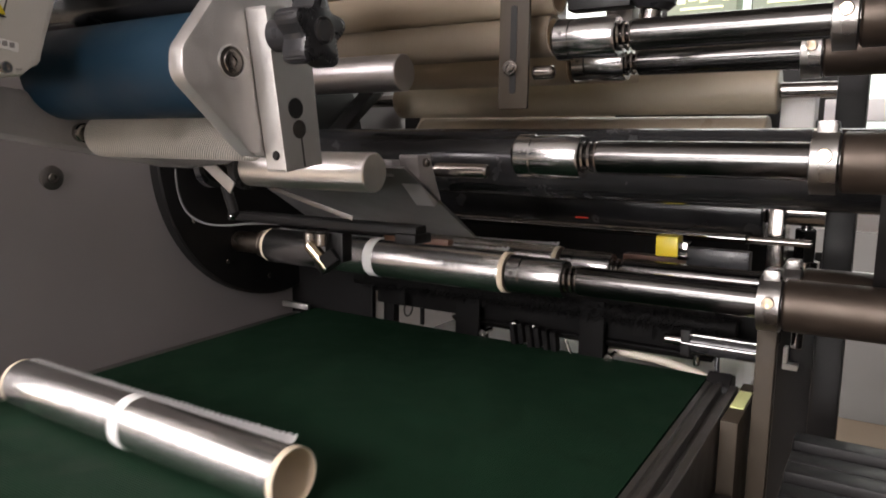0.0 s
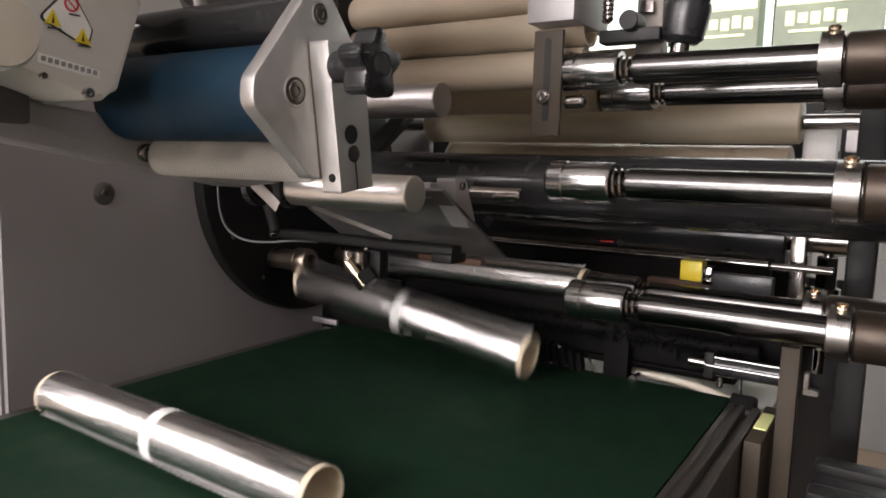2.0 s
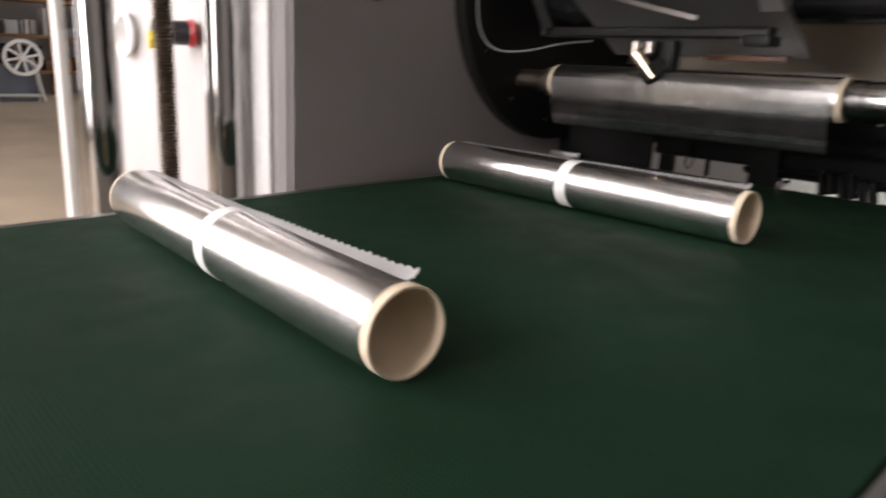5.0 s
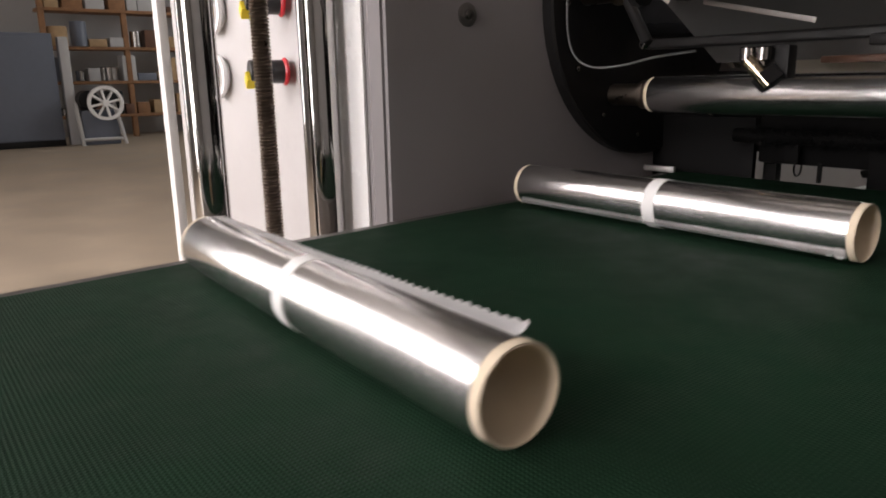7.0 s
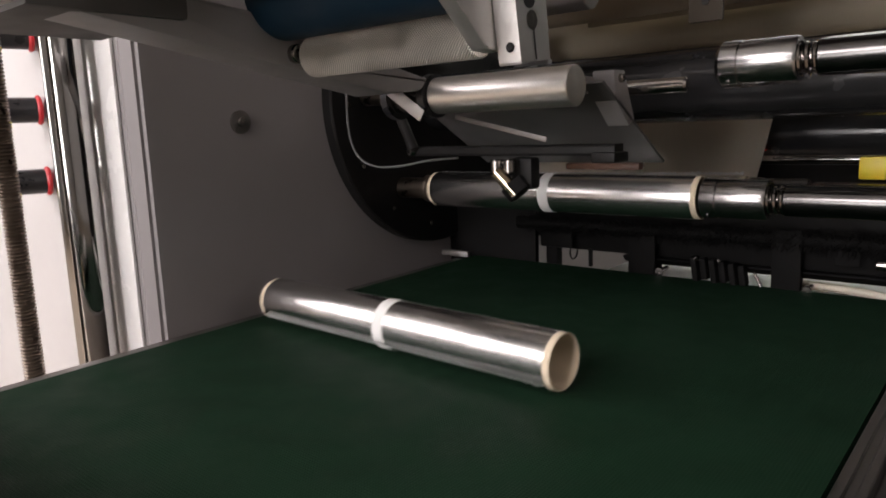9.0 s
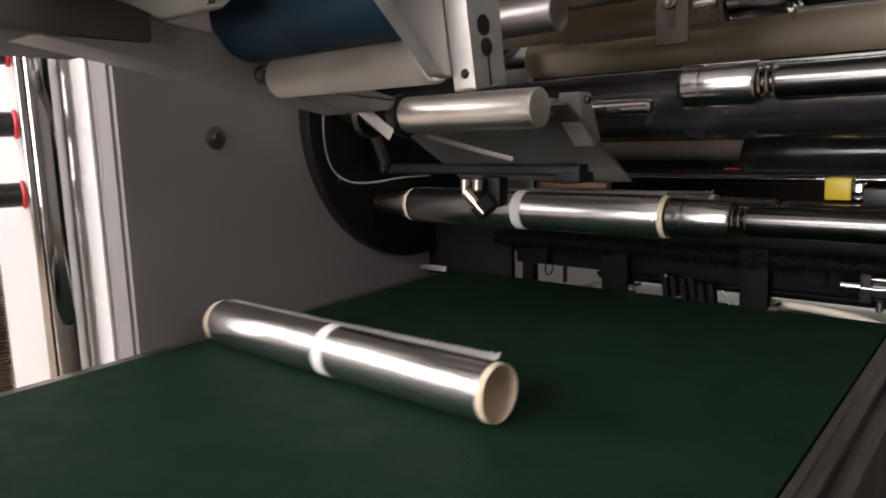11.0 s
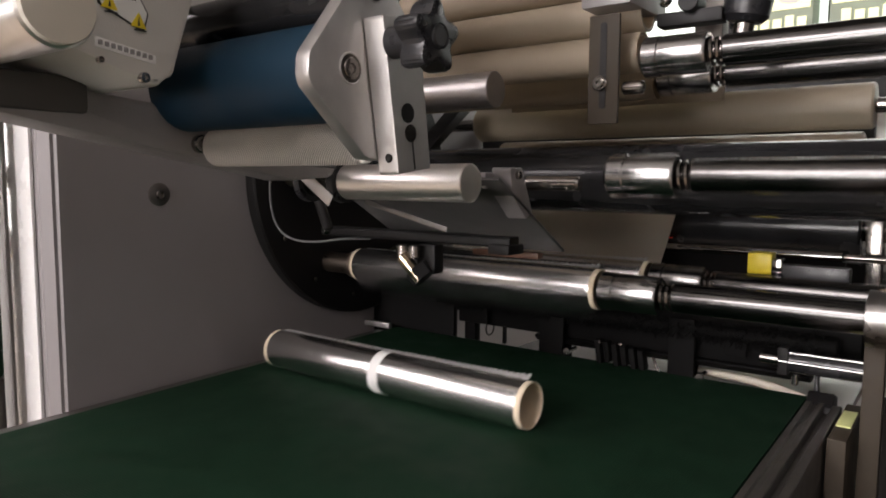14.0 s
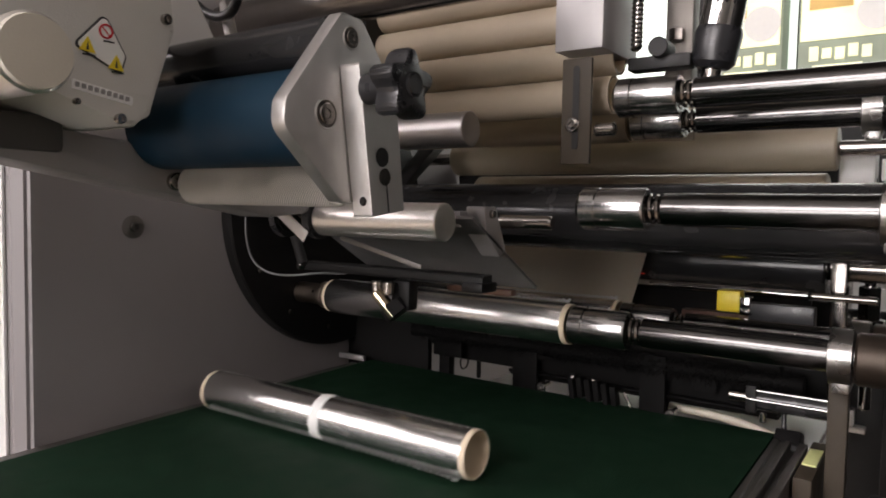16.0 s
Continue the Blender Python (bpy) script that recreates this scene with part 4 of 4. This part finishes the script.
    part("plate", slab_x(rounded([(0.002, 0.319), (0.019, 0.318), (0.037, 0.296), (0.030, 0.235), (0.016, 0.213), (0.003, 0.214), (-0.040, 0.252), (-0.039, 0.266)],
                                 [0.004, 0.005, 0.006, 0.004, 0.005, 0.005, 0.012, 0.012]), 0.309, 0.3195, 0.0012), M_ALU, pl)
    for (y, z), r in (((-0.0095, 0.2615), 0.0078), ((0.0095, 0.306), 0.0060)):
        part("counterbore", lathe_x([(0.3190, r * 1.12), (0.3199, r * 1.12), (0.3202, r * 1.04), (0.3197, r * 0.94)], 36, (0, y, z), True), M_ALU, pl, "bevelled rim of the screw hole")
        part("recess", lathe_x([(0.3190, r * 1.0), (0.31985, r * 1.0), (0.31985, 0.0)], 32, (0, y, z)), M_DARKRAIL, pl)
        part("cap_screw", lathe_x([(0.3196, r * 0.74), (0.3205, r * 0.74), (0.3208, r * 0.68), (0.3208, r * 0.36), (0.3200, r * 0.33), (0.3200, 0.0)], 30, (0, y, z)), M_STEEL, pl, "socket cap screw")
    br = thing("clamp_bracket", "slim aluminium clamp bracket with holes and a saw cut", "bracket", at=(-0.001, 0, 0))
    part("body", slab_x(rounded([(0.0125, 0.2055), (0.041, 0.2095), (0.030, 0.293), (-0.0005, 0.289)], 0.001), 0.3170, 0.3315, 0.0008), M_ALU, br)
    part("saw_cut", slab_x([(0.0235, 0.225), (0.0245, 0.225), (0.0270, 0.2085), (0.0260, 0.2085)], 0.3312, 0.3318, 0), M_BLACK, br)
    for y, z, r in ((0.0200, 0.2395, 0.0055), (0.0225, 0.2285, 0.0050)):
        part("hole", lathe_x([(0.3310, r), (0.3318, r), (0.3318, 0)], 24, (0, y, z)), M_BLACK if z > 0.235 else M_STEEL, br)
    part("pinch_screw", rod_dir((0.3255, 0.0118, 0.2145), (0.3255, 0.0102, 0.2145), 0.0028, 20), M_BLACK, br)
    knob = thing("star_knob", "black plastic five-lobed star knob", "knob", at=(-0.001, 0, 0))
    pts = []
    for k in range(60):
        a = 2 * math.pi * k / 60
        rr = 0.0158 + 0.0034 * math.cos(5 * a)
        pts.append((0.006 + rr * math.cos(a + 0.3), 0.2755 + rr * math.sin(a + 0.3)))
    part("grip", slab_x(pts, 0.348, 0.364, 0.003), M_PLASTIC, knob)
    part("hub", rod_x(0.3315, 0.349, 0.0085, 0.006, 0.2755), M_PLASTIC, knob)
    part("cap", rod_x(0.364, 0.3655, 0.0065, 0.006, 0.2755), M_PLASTIC, knob)
    fin = thing("web_guide_fin", "white painted fin plate behind the housing", "plate")
    part("fin", slab_x(rounded([(-0.03, 0.318), (0.045, 0.318), (0.02, 0.36), (-0.03, 0.40)], 0.002), 0.150, 0.156, 0.001), M_WHITE, fin)
    part("link", rod_dir((0.15, 0.06, 0.325), (0.10, 0.09, 0.375), 0.005, 16), M_ALU, fin)
    rr2 = thing("rear_roller", "grey steel roller high behind the housing", "roller")
    part("barrel", rod_x(-0.045, 0.28, 0.02, 0.20, 0.400, 0.002, 48), M_STEEL, rr2)
    curve_tube("air_hose", [(0.05, 0.05, 0.45), (0.09, 0.06, 0.37), (0.13, 0.07, 0.352), (0.16, 0.06, 0.375), (0.17, 0.05, 0.45)], 0.004, M_PLASTIC)
    tagged(bpy.data.objects["air_hose"], "black air hose looped behind the housing", "hose")

    b1 = thing("cross_bar", "satin aluminium round bar with two black rings", "bar")
    part("bar", rod_x(0.158, 0.286, 0.0146, 0.147, 0.2005, 0.0008, 56), M_SAT, b1)
    for x in (0.109, 0.150):
        part("ring", lathe_x([(x, 0.0125), (x, 0.0178), (x + 0.007, 0.0178), (x + 0.007, 0.0125)], 40, (0, 0.147, 0.2005), True), M_PLASTIC, b1, "black rubber ring")
    part("core_bar", rod_x(0.102, 0.1585, 0.0125, 0.147, 0.2005), M_STEEL, b1)
    for place, turn, half, wide in (((0.126, 0.1305, 0.203), 33, 0.034, 0.0052), ((0.202, 0.170, 0.173), 13, 0.046, 0.0020)):
        st = box(-half, half, -0.0006, 0.0006, -wide, wide, 0.0003)
        bmesh.ops.transform(st, verts=st.verts, matrix=pose(*place, 0, turn, 0))
        part("strap", st, M_DULL if turn > 20 else M_RAIL, b1, "pale flat strap")
    b2 = thing("upper_bar", "satin aluminium round bar end", "bar")
    part("bar", rod_x(0.10, 0.250, 0.0155, 0.235, 0.281, 0.0008, 56), M_DULL, b2)

    g = thing("foil_deflector", "slanted grey sheet deflector on a clamp block", "guide plate")
    part("sheet", slab_x([(0.178, 0.203), (0.180, 0.205), (0.292, 0.140), (0.290, 0.138)], 0.10, 0.29, 0.0003), M_DEFLECT, g)
    part("block", slab_x(rounded([(0.196, 0.213), (0.214, 0.213), (0.232, 0.176), (0.222, 0.171), (0.200, 0.190)], 0.002), 0.272, 0.290, 0.001), M_CAST, g)
    part("carrier", box(0.10, 0.273, 0.186, 0.202, 0.196, 0.209, 0.0015), M_CAST, g)
    part("rod", rod_x(0.280, 0.330, 0.0058, 0.238, 0.2005), M_STEEL, g)
    screw("screw", (0.291, 0.207, 0.207), (1, 0, 0), 0.0035, g)

    s = thing("sensor_arm", "black sensor bar with a bright angled probe", "sensor")
    part("bar", slab_x(rounded([(0.186, 0.1495), (0.201, 0.1495), (0.201, 0.1580), (0.186, 0.1580)], 0.002), 0.092, 0.296, 0.001), M_BLACK, s)
    part("link", rod_dir((0.096, 0.184, 0.154), (0.06, 0.20, 0.195), 0.005), M_BLACK, s)
    screw("pivot", (0.092, 0.183, 0.154), (-0.3, -1, 0), 0.004, s, M_CHROME)
    part("end_block", box(0.278, 0.298, 0.182, 0.206, 0.144, 0.152, 0.002), M_BLACK, s)
    part("holder", box(0.202, 0.222, 0.186, 0.200, 0.122, 0.148, 0.003), M_BLACK, s)
    part("probe", rod_dir((0.1945, 0.1755, 0.1375), (0.2125, 0.180, 0.1175), 0.0058, 28), M_BRASS, s, "bright nickel probe barrel")
    part("probe_nut", rod_dir((0.2045, 0.1835, 0.1275), (0.2125, 0.1855, 0.1185), 0.0118, 6), M_BLACK, s, "black lock nut of the probe")
    for x in (0.192, 0.205):
        part("thumb_screw", rod_z(x, 0.180, 0.136, 0.147, 0.0058, 16), M_STEEL, s)
    part("brown_block", box(0.215, 0.285, 0.252, 0.262, 0.134, 0.140, 0.002), M_BROWN, s, "brown insulating block")
    curve_tube("cable", [(-0.032, 0.222, 0.235), (-0.03, 0.215, 0.19), (-0.028, 0.222, 0.15), (-0.01, 0.232, 0.135), (0.04, 0.225, 0.137), (0.09, 0.21, 0.145), (0.13, 0.205, 0.147)], 0.0012, M_CABLE, s, "thin grey cable")


build_label_head()


# ---- the hall beyond ----
def build_beyond():
    t = thing("hall_window", "bright hall windows with cartons on the sill", "window", kind="structure")
    part("daylight", box(-3.2, 3.4, 3.45, 3.5, 0.25, 3.2, 0), M_GLOW, t, smooth=False)
    for x in (-1.2, -0.45, 0.0, 0.62, 1.4):
        part("mullion", box(x, x + 0.07, 3.36, 3.44, 0.0, 3.2, 0.004), M_BLACK, t)
    # the cartons are no lamps: their materials glow to imitate daylight
    t = thing("carton_display", "green and cream printed cartons by the window, daylight put in as glow", "cartons")
    for x, w in ((-0.30, 0.295), (0.055, 0.40)):
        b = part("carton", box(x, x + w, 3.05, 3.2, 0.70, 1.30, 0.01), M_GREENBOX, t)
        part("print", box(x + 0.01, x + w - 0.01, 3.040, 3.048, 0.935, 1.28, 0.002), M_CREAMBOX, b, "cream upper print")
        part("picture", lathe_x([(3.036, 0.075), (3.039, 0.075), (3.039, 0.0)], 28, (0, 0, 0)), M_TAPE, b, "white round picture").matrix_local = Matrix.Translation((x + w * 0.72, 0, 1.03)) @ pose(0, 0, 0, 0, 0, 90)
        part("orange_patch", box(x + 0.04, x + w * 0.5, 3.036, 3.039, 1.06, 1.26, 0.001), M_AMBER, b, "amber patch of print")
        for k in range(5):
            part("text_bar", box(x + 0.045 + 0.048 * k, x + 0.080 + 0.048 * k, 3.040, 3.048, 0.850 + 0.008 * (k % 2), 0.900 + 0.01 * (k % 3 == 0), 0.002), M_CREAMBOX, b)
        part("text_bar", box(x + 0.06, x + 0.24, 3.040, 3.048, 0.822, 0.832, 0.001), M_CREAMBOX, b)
    part("stand", box(-0.4, 0.5, 3.08, 3.18, 0.28, 0.70, 0.01), M_BLACK, t)
    t = thing("sill_cabinet", "pale metal cabinet under the window", "cabinet")
    part("body", box(-2.5, 3.2, 2.9, 3.3, -0.85, 0.28, 0.01), M_SILL, t)
    # far side of the hall, seen past the control post
    c = thing("steel_cabinet", "blue-grey steel tool cabinet against the far wall", "cabinet")
    part("body", box(-14.1, -13.42, -1.2, 2.2, -0.85, 1.05, 0.02), M_CAB, c)
    for y0, y1 in ((-1.15, 0.50), (0.53, 2.15)):
        part("door", box(-13.415, -13.39, y0, y1, -0.72, 0.98, 0.01), M_CAB, c)
    part("handle", box(-13.39, -13.35, 0.58, 0.64, 0.0, 0.3, 0.005), M_STEEL, c)
    part("plinth", box(-13.415, -13.40, -1.2, 2.2, -0.85, -0.74, 0.005), M_BLACK, c)
    f = thing("belt_machine", "grey machine with a pale spoked flywheel", "machine")
    part("base", box(-13.6, -13.15, 2.45, 3.05, -0.85, -0.25, 0.03), M_CAB, f)
    part("column", box(-13.7, -13.5, 2.30, 2.46, -0.85, 1.0, 0.02), M_HALL, f)
    part("motor", rod_x(-13.55, -13.2, 0.17, 2.62, -0.08, 0.02, 32), M_BLACK, f, "dark round motor")
    for y0, y1 in ((2.42, 2.36), (3.12, 2.98)):
        part("leg", rod_dir((-13.1, y0, -0.85), (-13.1, y1, -0.12), 0.035, 12), M_HALL, f)
    part("cross_tie", rod_dir((-13.1, 2.42, -0.75), (-13.1, 3.10, -0.75), 0.03, 12), M_HALL, f)
    w = part("flywheel", lathe_x([(-13.06, 0.24), (-12.99, 0.24), (-12.99, 0.295), (-13.06, 0.295)], 48, (0, 2.83, -0.13), True), M_WHITE, f, "pale spoked wheel")
    part("hub", rod_x(-13.14, -12.97, 0.06, 2.83, -0.13, 0.01, 24), M_WHITE, w)
    for k in range(8):
        a = radians(45 * k + 12)
        part("spoke", rod_dir((-13.02, 2.83, -0.13), (-13.02, 2.83 + 0.26 * math.cos(a), -0.13 + 0.26 * math.sin(a)), 0.022, 10), M_WHITE, w)
    s = thing("storage_rack", "rusty storage rack filled with boxes and parts", "shelf")
    for y in (2.3, 3.75, 5.2, 6.6):
        part("upright", box(-15.0, -14.88, y, y + 0.10, -0.85, 2.9, 0.01), M_SHELF, s)
    for z in (-0.45, 0.20, 0.85, 1.55, 2.3):
        part("shelf_board", box(-15.4, -14.85, 2.3, 6.7, z, z + 0.06, 0.01), M_SHELF, s)
    rnd = random.Random(4)
    for z in (-0.39, 0.26, 0.91, 1.61):
        y = 2.42
        while y < 6.3:
            w, h, d = 0.10 + 0.26 * rnd.random(), 0.10 + 0.40 * rnd.random(), 0.06 * rnd.random()
            b = thing("stored_box", "worn carton stored on the rack", "box", "boxes on the rack")
            if rnd.random() < 0.25:
                part("drum", rod_z(-15.0 - d, y + w / 2, z, z + h, w / 2, 20, 0.01), rnd.choice((M_STEEL, M_CAB, M_BLACK, M_CARD)), b)
            else:
                part("carton", box(-15.25, -14.86 - d, y, y + w, z, z + h, 0.01), rnd.choice((M_CARD, M_CARD, M_SHELF, M_CAB, M_HALL, M_BLACK, M_BROWN)), b)
            y += w + 0.09 * rnd.random()


build_beyond()


# ---- what moves ----
STEPS = [FIRST + PERIOD * k for k in range(-4, 11)]            # when the turret starts to turn


def turned(t):
    """How far the turret has turned at t, in degrees."""
    total = 0.0
    for k, s in zip(range(-4, 11), STEPS):
        f = min(1, max(0, (t - s) / TURN))
        f = 0.5 * f + 0.5 * math.sin(math.pi / 2 * f)
        total += 60 * (f - (1 if k < 0 else 0))
    return -total


# middles of rolls on the belt: roll number, seconds, y, yaw
SEEN = {-1: [(0.0, 0.022, -0.6)], 0: [(0.5, 0.260, -0.9), (1.0, 0.181, -0.9), (1.5, 0.081, -0.9), (2.0, 0.004, -0.9)],
        1: [(3.0, 0.170, -0.5), (3.5, 0.080, 0.9), (4.0, -0.003, 1.2), (4.5, -0.089, 1.3), (5.0, -0.179, -2.6)],
        2: [(4.0, 0.302, 0.4), (4.5, 0.240, 0.5), (5.0, 0.134, -1.8), (7.3, -0.258, -1.3)], 3: [(7.3, 0.055, -1.0), (7.6, 0.012, 0), (8.0, -0.058, 1.4), (8.3, -0.114, -0.6)],
        4: [(8.0, 0.268, 1.0), (8.3, 0.210, 0.4), (8.5, 0.160, -1.2), (8.7, 0.121, -1.5)], 5: [(11.0, 0.045, -1.1)], 6: [(12.0, 0.192, -1.4), (12.5, 0.095, -1.6), (13.0, -0.006, -1.6), (13.5, -0.096, -1.6)],
        7: [(13.5, 0.272, -1.6), (14.0, 0.180, -0.9), (14.5, 0.088, -0.9)], 8: [(16.0, 0.145, 0.6)]}


EARLY = {1: 0.445, 2: 0.445, 8: 0.42}                    # how long before the turret's step these rolls are let go
# where each roll's loose edge lies once it is on the belt, in degrees about its axis
ASIDE = {0: ((0.3, 0.003), (0.6, 0.003), (1.0, 0.009), (1.5, 0.004), (2.0, 0.004)), 6: ((11.5, 0.006), (12.0, 0.006), (12.5, 0.0), (13.0, -0.008), (13.5, -0.003)), 1: ((2.5, 0.004), (4.0, 0.004), (5.0, 0.008)), 2: ((4.0, 0.003), (7.5, 0.006)), 3: ((7.0, -0.003), (8.5, -0.003)), 4: ((7.8, -0.003), (8.5, 0.0)), 7: ((13.4, 0.006), (14.5, 0.0)), 8: ((15.2, -0.003), (16.0, -0.003))}      # how far a roll lies off the usual line
EDGE = {0: 150, 3: 150, 4: 140, 6: 150, 8: 155}


HOLD = pose(0.187, 0.345, 0.3195)             # where the next core waits beside its shaft


def roll_rows(n, core=False):
    """The way of roll n: out of the drum, round with its shaft, down onto the belt and off towards the front."""
    step = FIRST + PERIOD * n
    free = step - EARLY.get(n, 0.365)
    on = step - 3 * PERIOD + TURN + 0.2           # when it has come to its shaft
    rows = []

    def on_shaft(t):
        y, z = station(STATION + 60 * n + turned(t))
        return pose(ROLL_X, y, z)

    drum = pose(ROLL_X, 0.58, 0.155)
    back = (2, 1)
    if core:                                      # a bare core comes to its shaft two steps earlier
        on, drum, back = step - 4 * PERIOD - 0.2, HOLD, (4, 3, 2, 1)
    if on > 0:
        rows += [(0.0, drum)]
        if on - 0.2 > 0:
            rows += [(on - 0.2, drum)]
    times = [on]
    for s in [step - b * PERIOD for b in back]:
        times += [s + TURN * f for f in (0, 0.2, 0.4, 0.6, 0.8, 1)]
    times.append(free)
    rows += [(t, on_shaft(t)) for t in times if t >= 0]
    y0, z0 = station(STATION)
    spin = EDGE.get(n, 0)
    fall = [(0.04, pose(ROLL_X - 0.001, y0, z0 - 0.014, 0, 5, 0) @ pose(0, 0, 0, spin * 0.4)),
            (0.08, pose(ROLL_X - 0.002, y0 - 0.004, z0 - 0.040, 0, 8, -1) @ pose(0, 0, 0, spin * 0.7)),
            (0.12, pose(ROLL_X - 0.003, y0 - 0.002, belt_z(y0) + ROLL_R + 0.012, 0, 3, -2) @ pose(0, 0, 0, spin * 0.9))]
    rows += [(free + a, m) for a, m in fall if free + a >= 0]

    def lying(t, y, yaw):
        x = float(np.interp(t - free, (0.15, 1.05, 1.4, 2.5, 3.2), (0.165, 0.1715, 0.173, 0.175, 0.182)))
        if n in ASIDE:
            x += float(np.interp(t, *zip(*ASIDE[n]))) * min(1, max(0, (t - free - 0.1) / 0.2))
        return pose(x, y, belt_z(y) + ROLL_R + 0.0008, 0, 0, yaw) @ pose(0, 0, 0, EDGE.get(n, 0))

    pts = [(free + 0.18, 0.314, -2.0)] + SEEN.get(n, [])
    if n not in SEEN:
        pts += [(free + 1.4, 0.090, -1.0)]
    t, y, yaw = pts[-1]
    pts += [(t + d, y - 0.178 * d, yaw) for d in (1.0, 3.0, 6.0, 10.0, 14.0)]
    pts = [(t, max(y, -2.6), yaw) for t, y, yaw in pts]
    before = [p for p in pts if p[0] < 0]
    after = [p for p in pts if p[0] >= 0]
    if free + 0.18 < 0 and after and after[0][0] > 0 and before:
        (ta, ya, wa), (tb, yb, wb) = before[-1], after[0]
        f = (0 - ta) / (tb - ta)
        after.insert(0, (0.0, ya + f * (yb - ya), wa))
    if after:
        ts, ys, ws = zip(*after)
        fine = sorted(set(ts) | {ts[0] + 0.2 * k for k in range(1, 60) if ts[0] + 0.2 * k < min(ts[-1], 17.0)})
        rows += [(t, lying(t, float(np.interp(t, ts, ys)), float(np.interp(t, ts, ws)))) for t in fine]
    rows = sorted({round(t, 3): (t, m) for t, m in rows}.values(), key=lambda r: r[0])
    last = [r for r in rows if r[0] > 16.0][:1]
    rows = [r for r in rows if r[0] <= 16.0] + last
    if rows[0][0] > 0:
        rows.insert(0, (0.0, rows[0][1]))
    if rows[-1][0] < 16:
        rows.append((16.0, rows[-1][1]))
    return rows


def flap_rows(n, k):
    """A strip of the loose foil: swings out and hangs from the roll just after it arrives, then lies wound round it."""
    step = FIRST + PERIOD * (n - 1)
    down, up = step + (0.66 if n == 9 else 0.53), step + 0.80
    ang = 188 + k * 16
    mid = radians(ang)
    wound = Matrix.Translation((0, 0.0181 * math.cos(mid), 0.0181 * math.sin(mid))) @ pose(0, 0, 0, ang - 180) @ Matrix.Translation((0, 0, FLAP_H / 2))
    top = Matrix.Translation((0, -ROLL_R - 0.0012, 0.006))
    def swung(first, more):
        """The strip's place when the sheet leaves the roll at an angle and bends by a bit more at each strip."""
        m = top
        for i in range(k):
            m = m @ pose(0, 0, 0, first if i == 0 else more) @ Matrix.Translation((0, 0, -0.0050))
        return m @ pose(0, 0, 0, first if k == 0 else more)

    hang, out = swung(2, -0.5), swung(-1, 2.6)
    rows = [(down - 0.08, wound), (down, out), (down + 0.04, out), (down + 0.10, hang), (up, hang), (up + 0.07, wound)]
    if n == 3:
        rows = [(down - 0.08, wound), (down, out), (up, out), (up + 0.07, wound)]
    if n == 9:
        rows = [(down - 0.08, wound), (down, out), (up, hang), (up + 0.07, wound)]
    keep = [r for r in rows if 0 <= r[0] <= 16.0]
    if not keep or keep[0][0] > 0.04:
        keep.insert(0, (0.0, wound))
    if keep[-1][0] < 15.96:
        keep.append((16.0, keep[-1][1]))
    return keep


def band_rows(n):
    """The paper band waits in the turret plate and is drawn along to its middle before the roll is let go."""
    at = FIRST + PERIOD * (n - 1) + 0.96
    wait, on = pose(-0.2165, 0, 0), pose(0, 0, 0)
    if at < 0:
        return [(0.0, on), (16.0, on)]
    if at + 0.08 > 15.9:
        return [(0.0, wait), (16.0, wait)]
    return [(0.0, wait), (at, wait), (at + 0.07, on), (16.0, on)]


def sleeve_rows(j):
    """A sleeve springs back when its roll is let go and closes again when a new core is in."""
    rows = []
    y, z = RADIUS * math.cos(radians(STATION - 60 * j)), RADIUS * math.sin(radians(STATION - 60 * j))
    for n in range(-1, 10):
        step = FIRST + PERIOD * n
        free, q = step - EARLY.get(n, 0.365), (j + n) % 6
        begin = step - PERIOD + TURN
        back = {0: (-0.002, 0.029), 1: (0.029, 0.029), 2: (0.030, 0.006)}.get(q, (0.0, 0.0))
        for t, x in ((begin, back[0]), (free - 0.04, back[0]), (free + 0.06, back[1]), (step, back[1])):
            rows.append((t, pose(x, y, z)))
    inside = [r for r in rows if 0 <= r[0] <= 16.0]
    first = [r for r in rows if r[0] < 0]
    if first and inside[0][0] > 0:
        inside.insert(0, (0.0, first[-1][1]))
    inside.append((16.0, inside[-1][1]))
    return sorted({round(t, 3): (t, m) for t, m in inside}.values(), key=lambda r: r[0])


def web_rows():
    """The sheet is drawn down with each step and springs up when it is cut."""
    down, up = pose(0, 0.47, 0.10), pose(0, 0.53, 0.175)
    rows = [(0.0, up)]
    for n in range(0, 9):
        s = FIRST + PERIOD * n
        rows += [(s + 0.1, up), (s + 0.38, down), (s + 1.14, down), (s + 1.24, up)]
    rows = [r for r in rows if r[0] <= 16.0]
    return rows + [(16.0, rows[-1][1])]


def motions():
    rows = [(0.0, 0.0)]
    for s in STEPS:
        rows += [(s + TURN * f, turned(s + TURN * f)) for f in (0, 0.25, 0.5, 0.75, 1)]
    rows = sorted({round(t, 3): (t, turned(t)) for t, _ in rows if 0 <= t <= 16.0}.values())
    rows.append((16.0, turned(16.0))) if rows[-1][0] < 16 else None
    walk(turret, [(t, pose(0, AXIS_Y, AXIS_Z, a)) for t, a in rows])
    for j, sl in enumerate(sleeves):
        walk(sl, sleeve_rows(j))
    walk(web, web_rows())
    for i, c in enumerate(cores):
        walk(c, roll_rows(i - 2, True))
    for i, r in enumerate(rolls):
        n = i - 2
        walk(r, roll_rows(n))
        flaps = [c for c in r.children if c.name.startswith("foil_flap")]
        for c in flaps:
            walk(c, flap_rows(n, c["strip"]))
        for c in r.children:
            if c.name.startswith("band"):
                walk(c, band_rows(n))


motions()
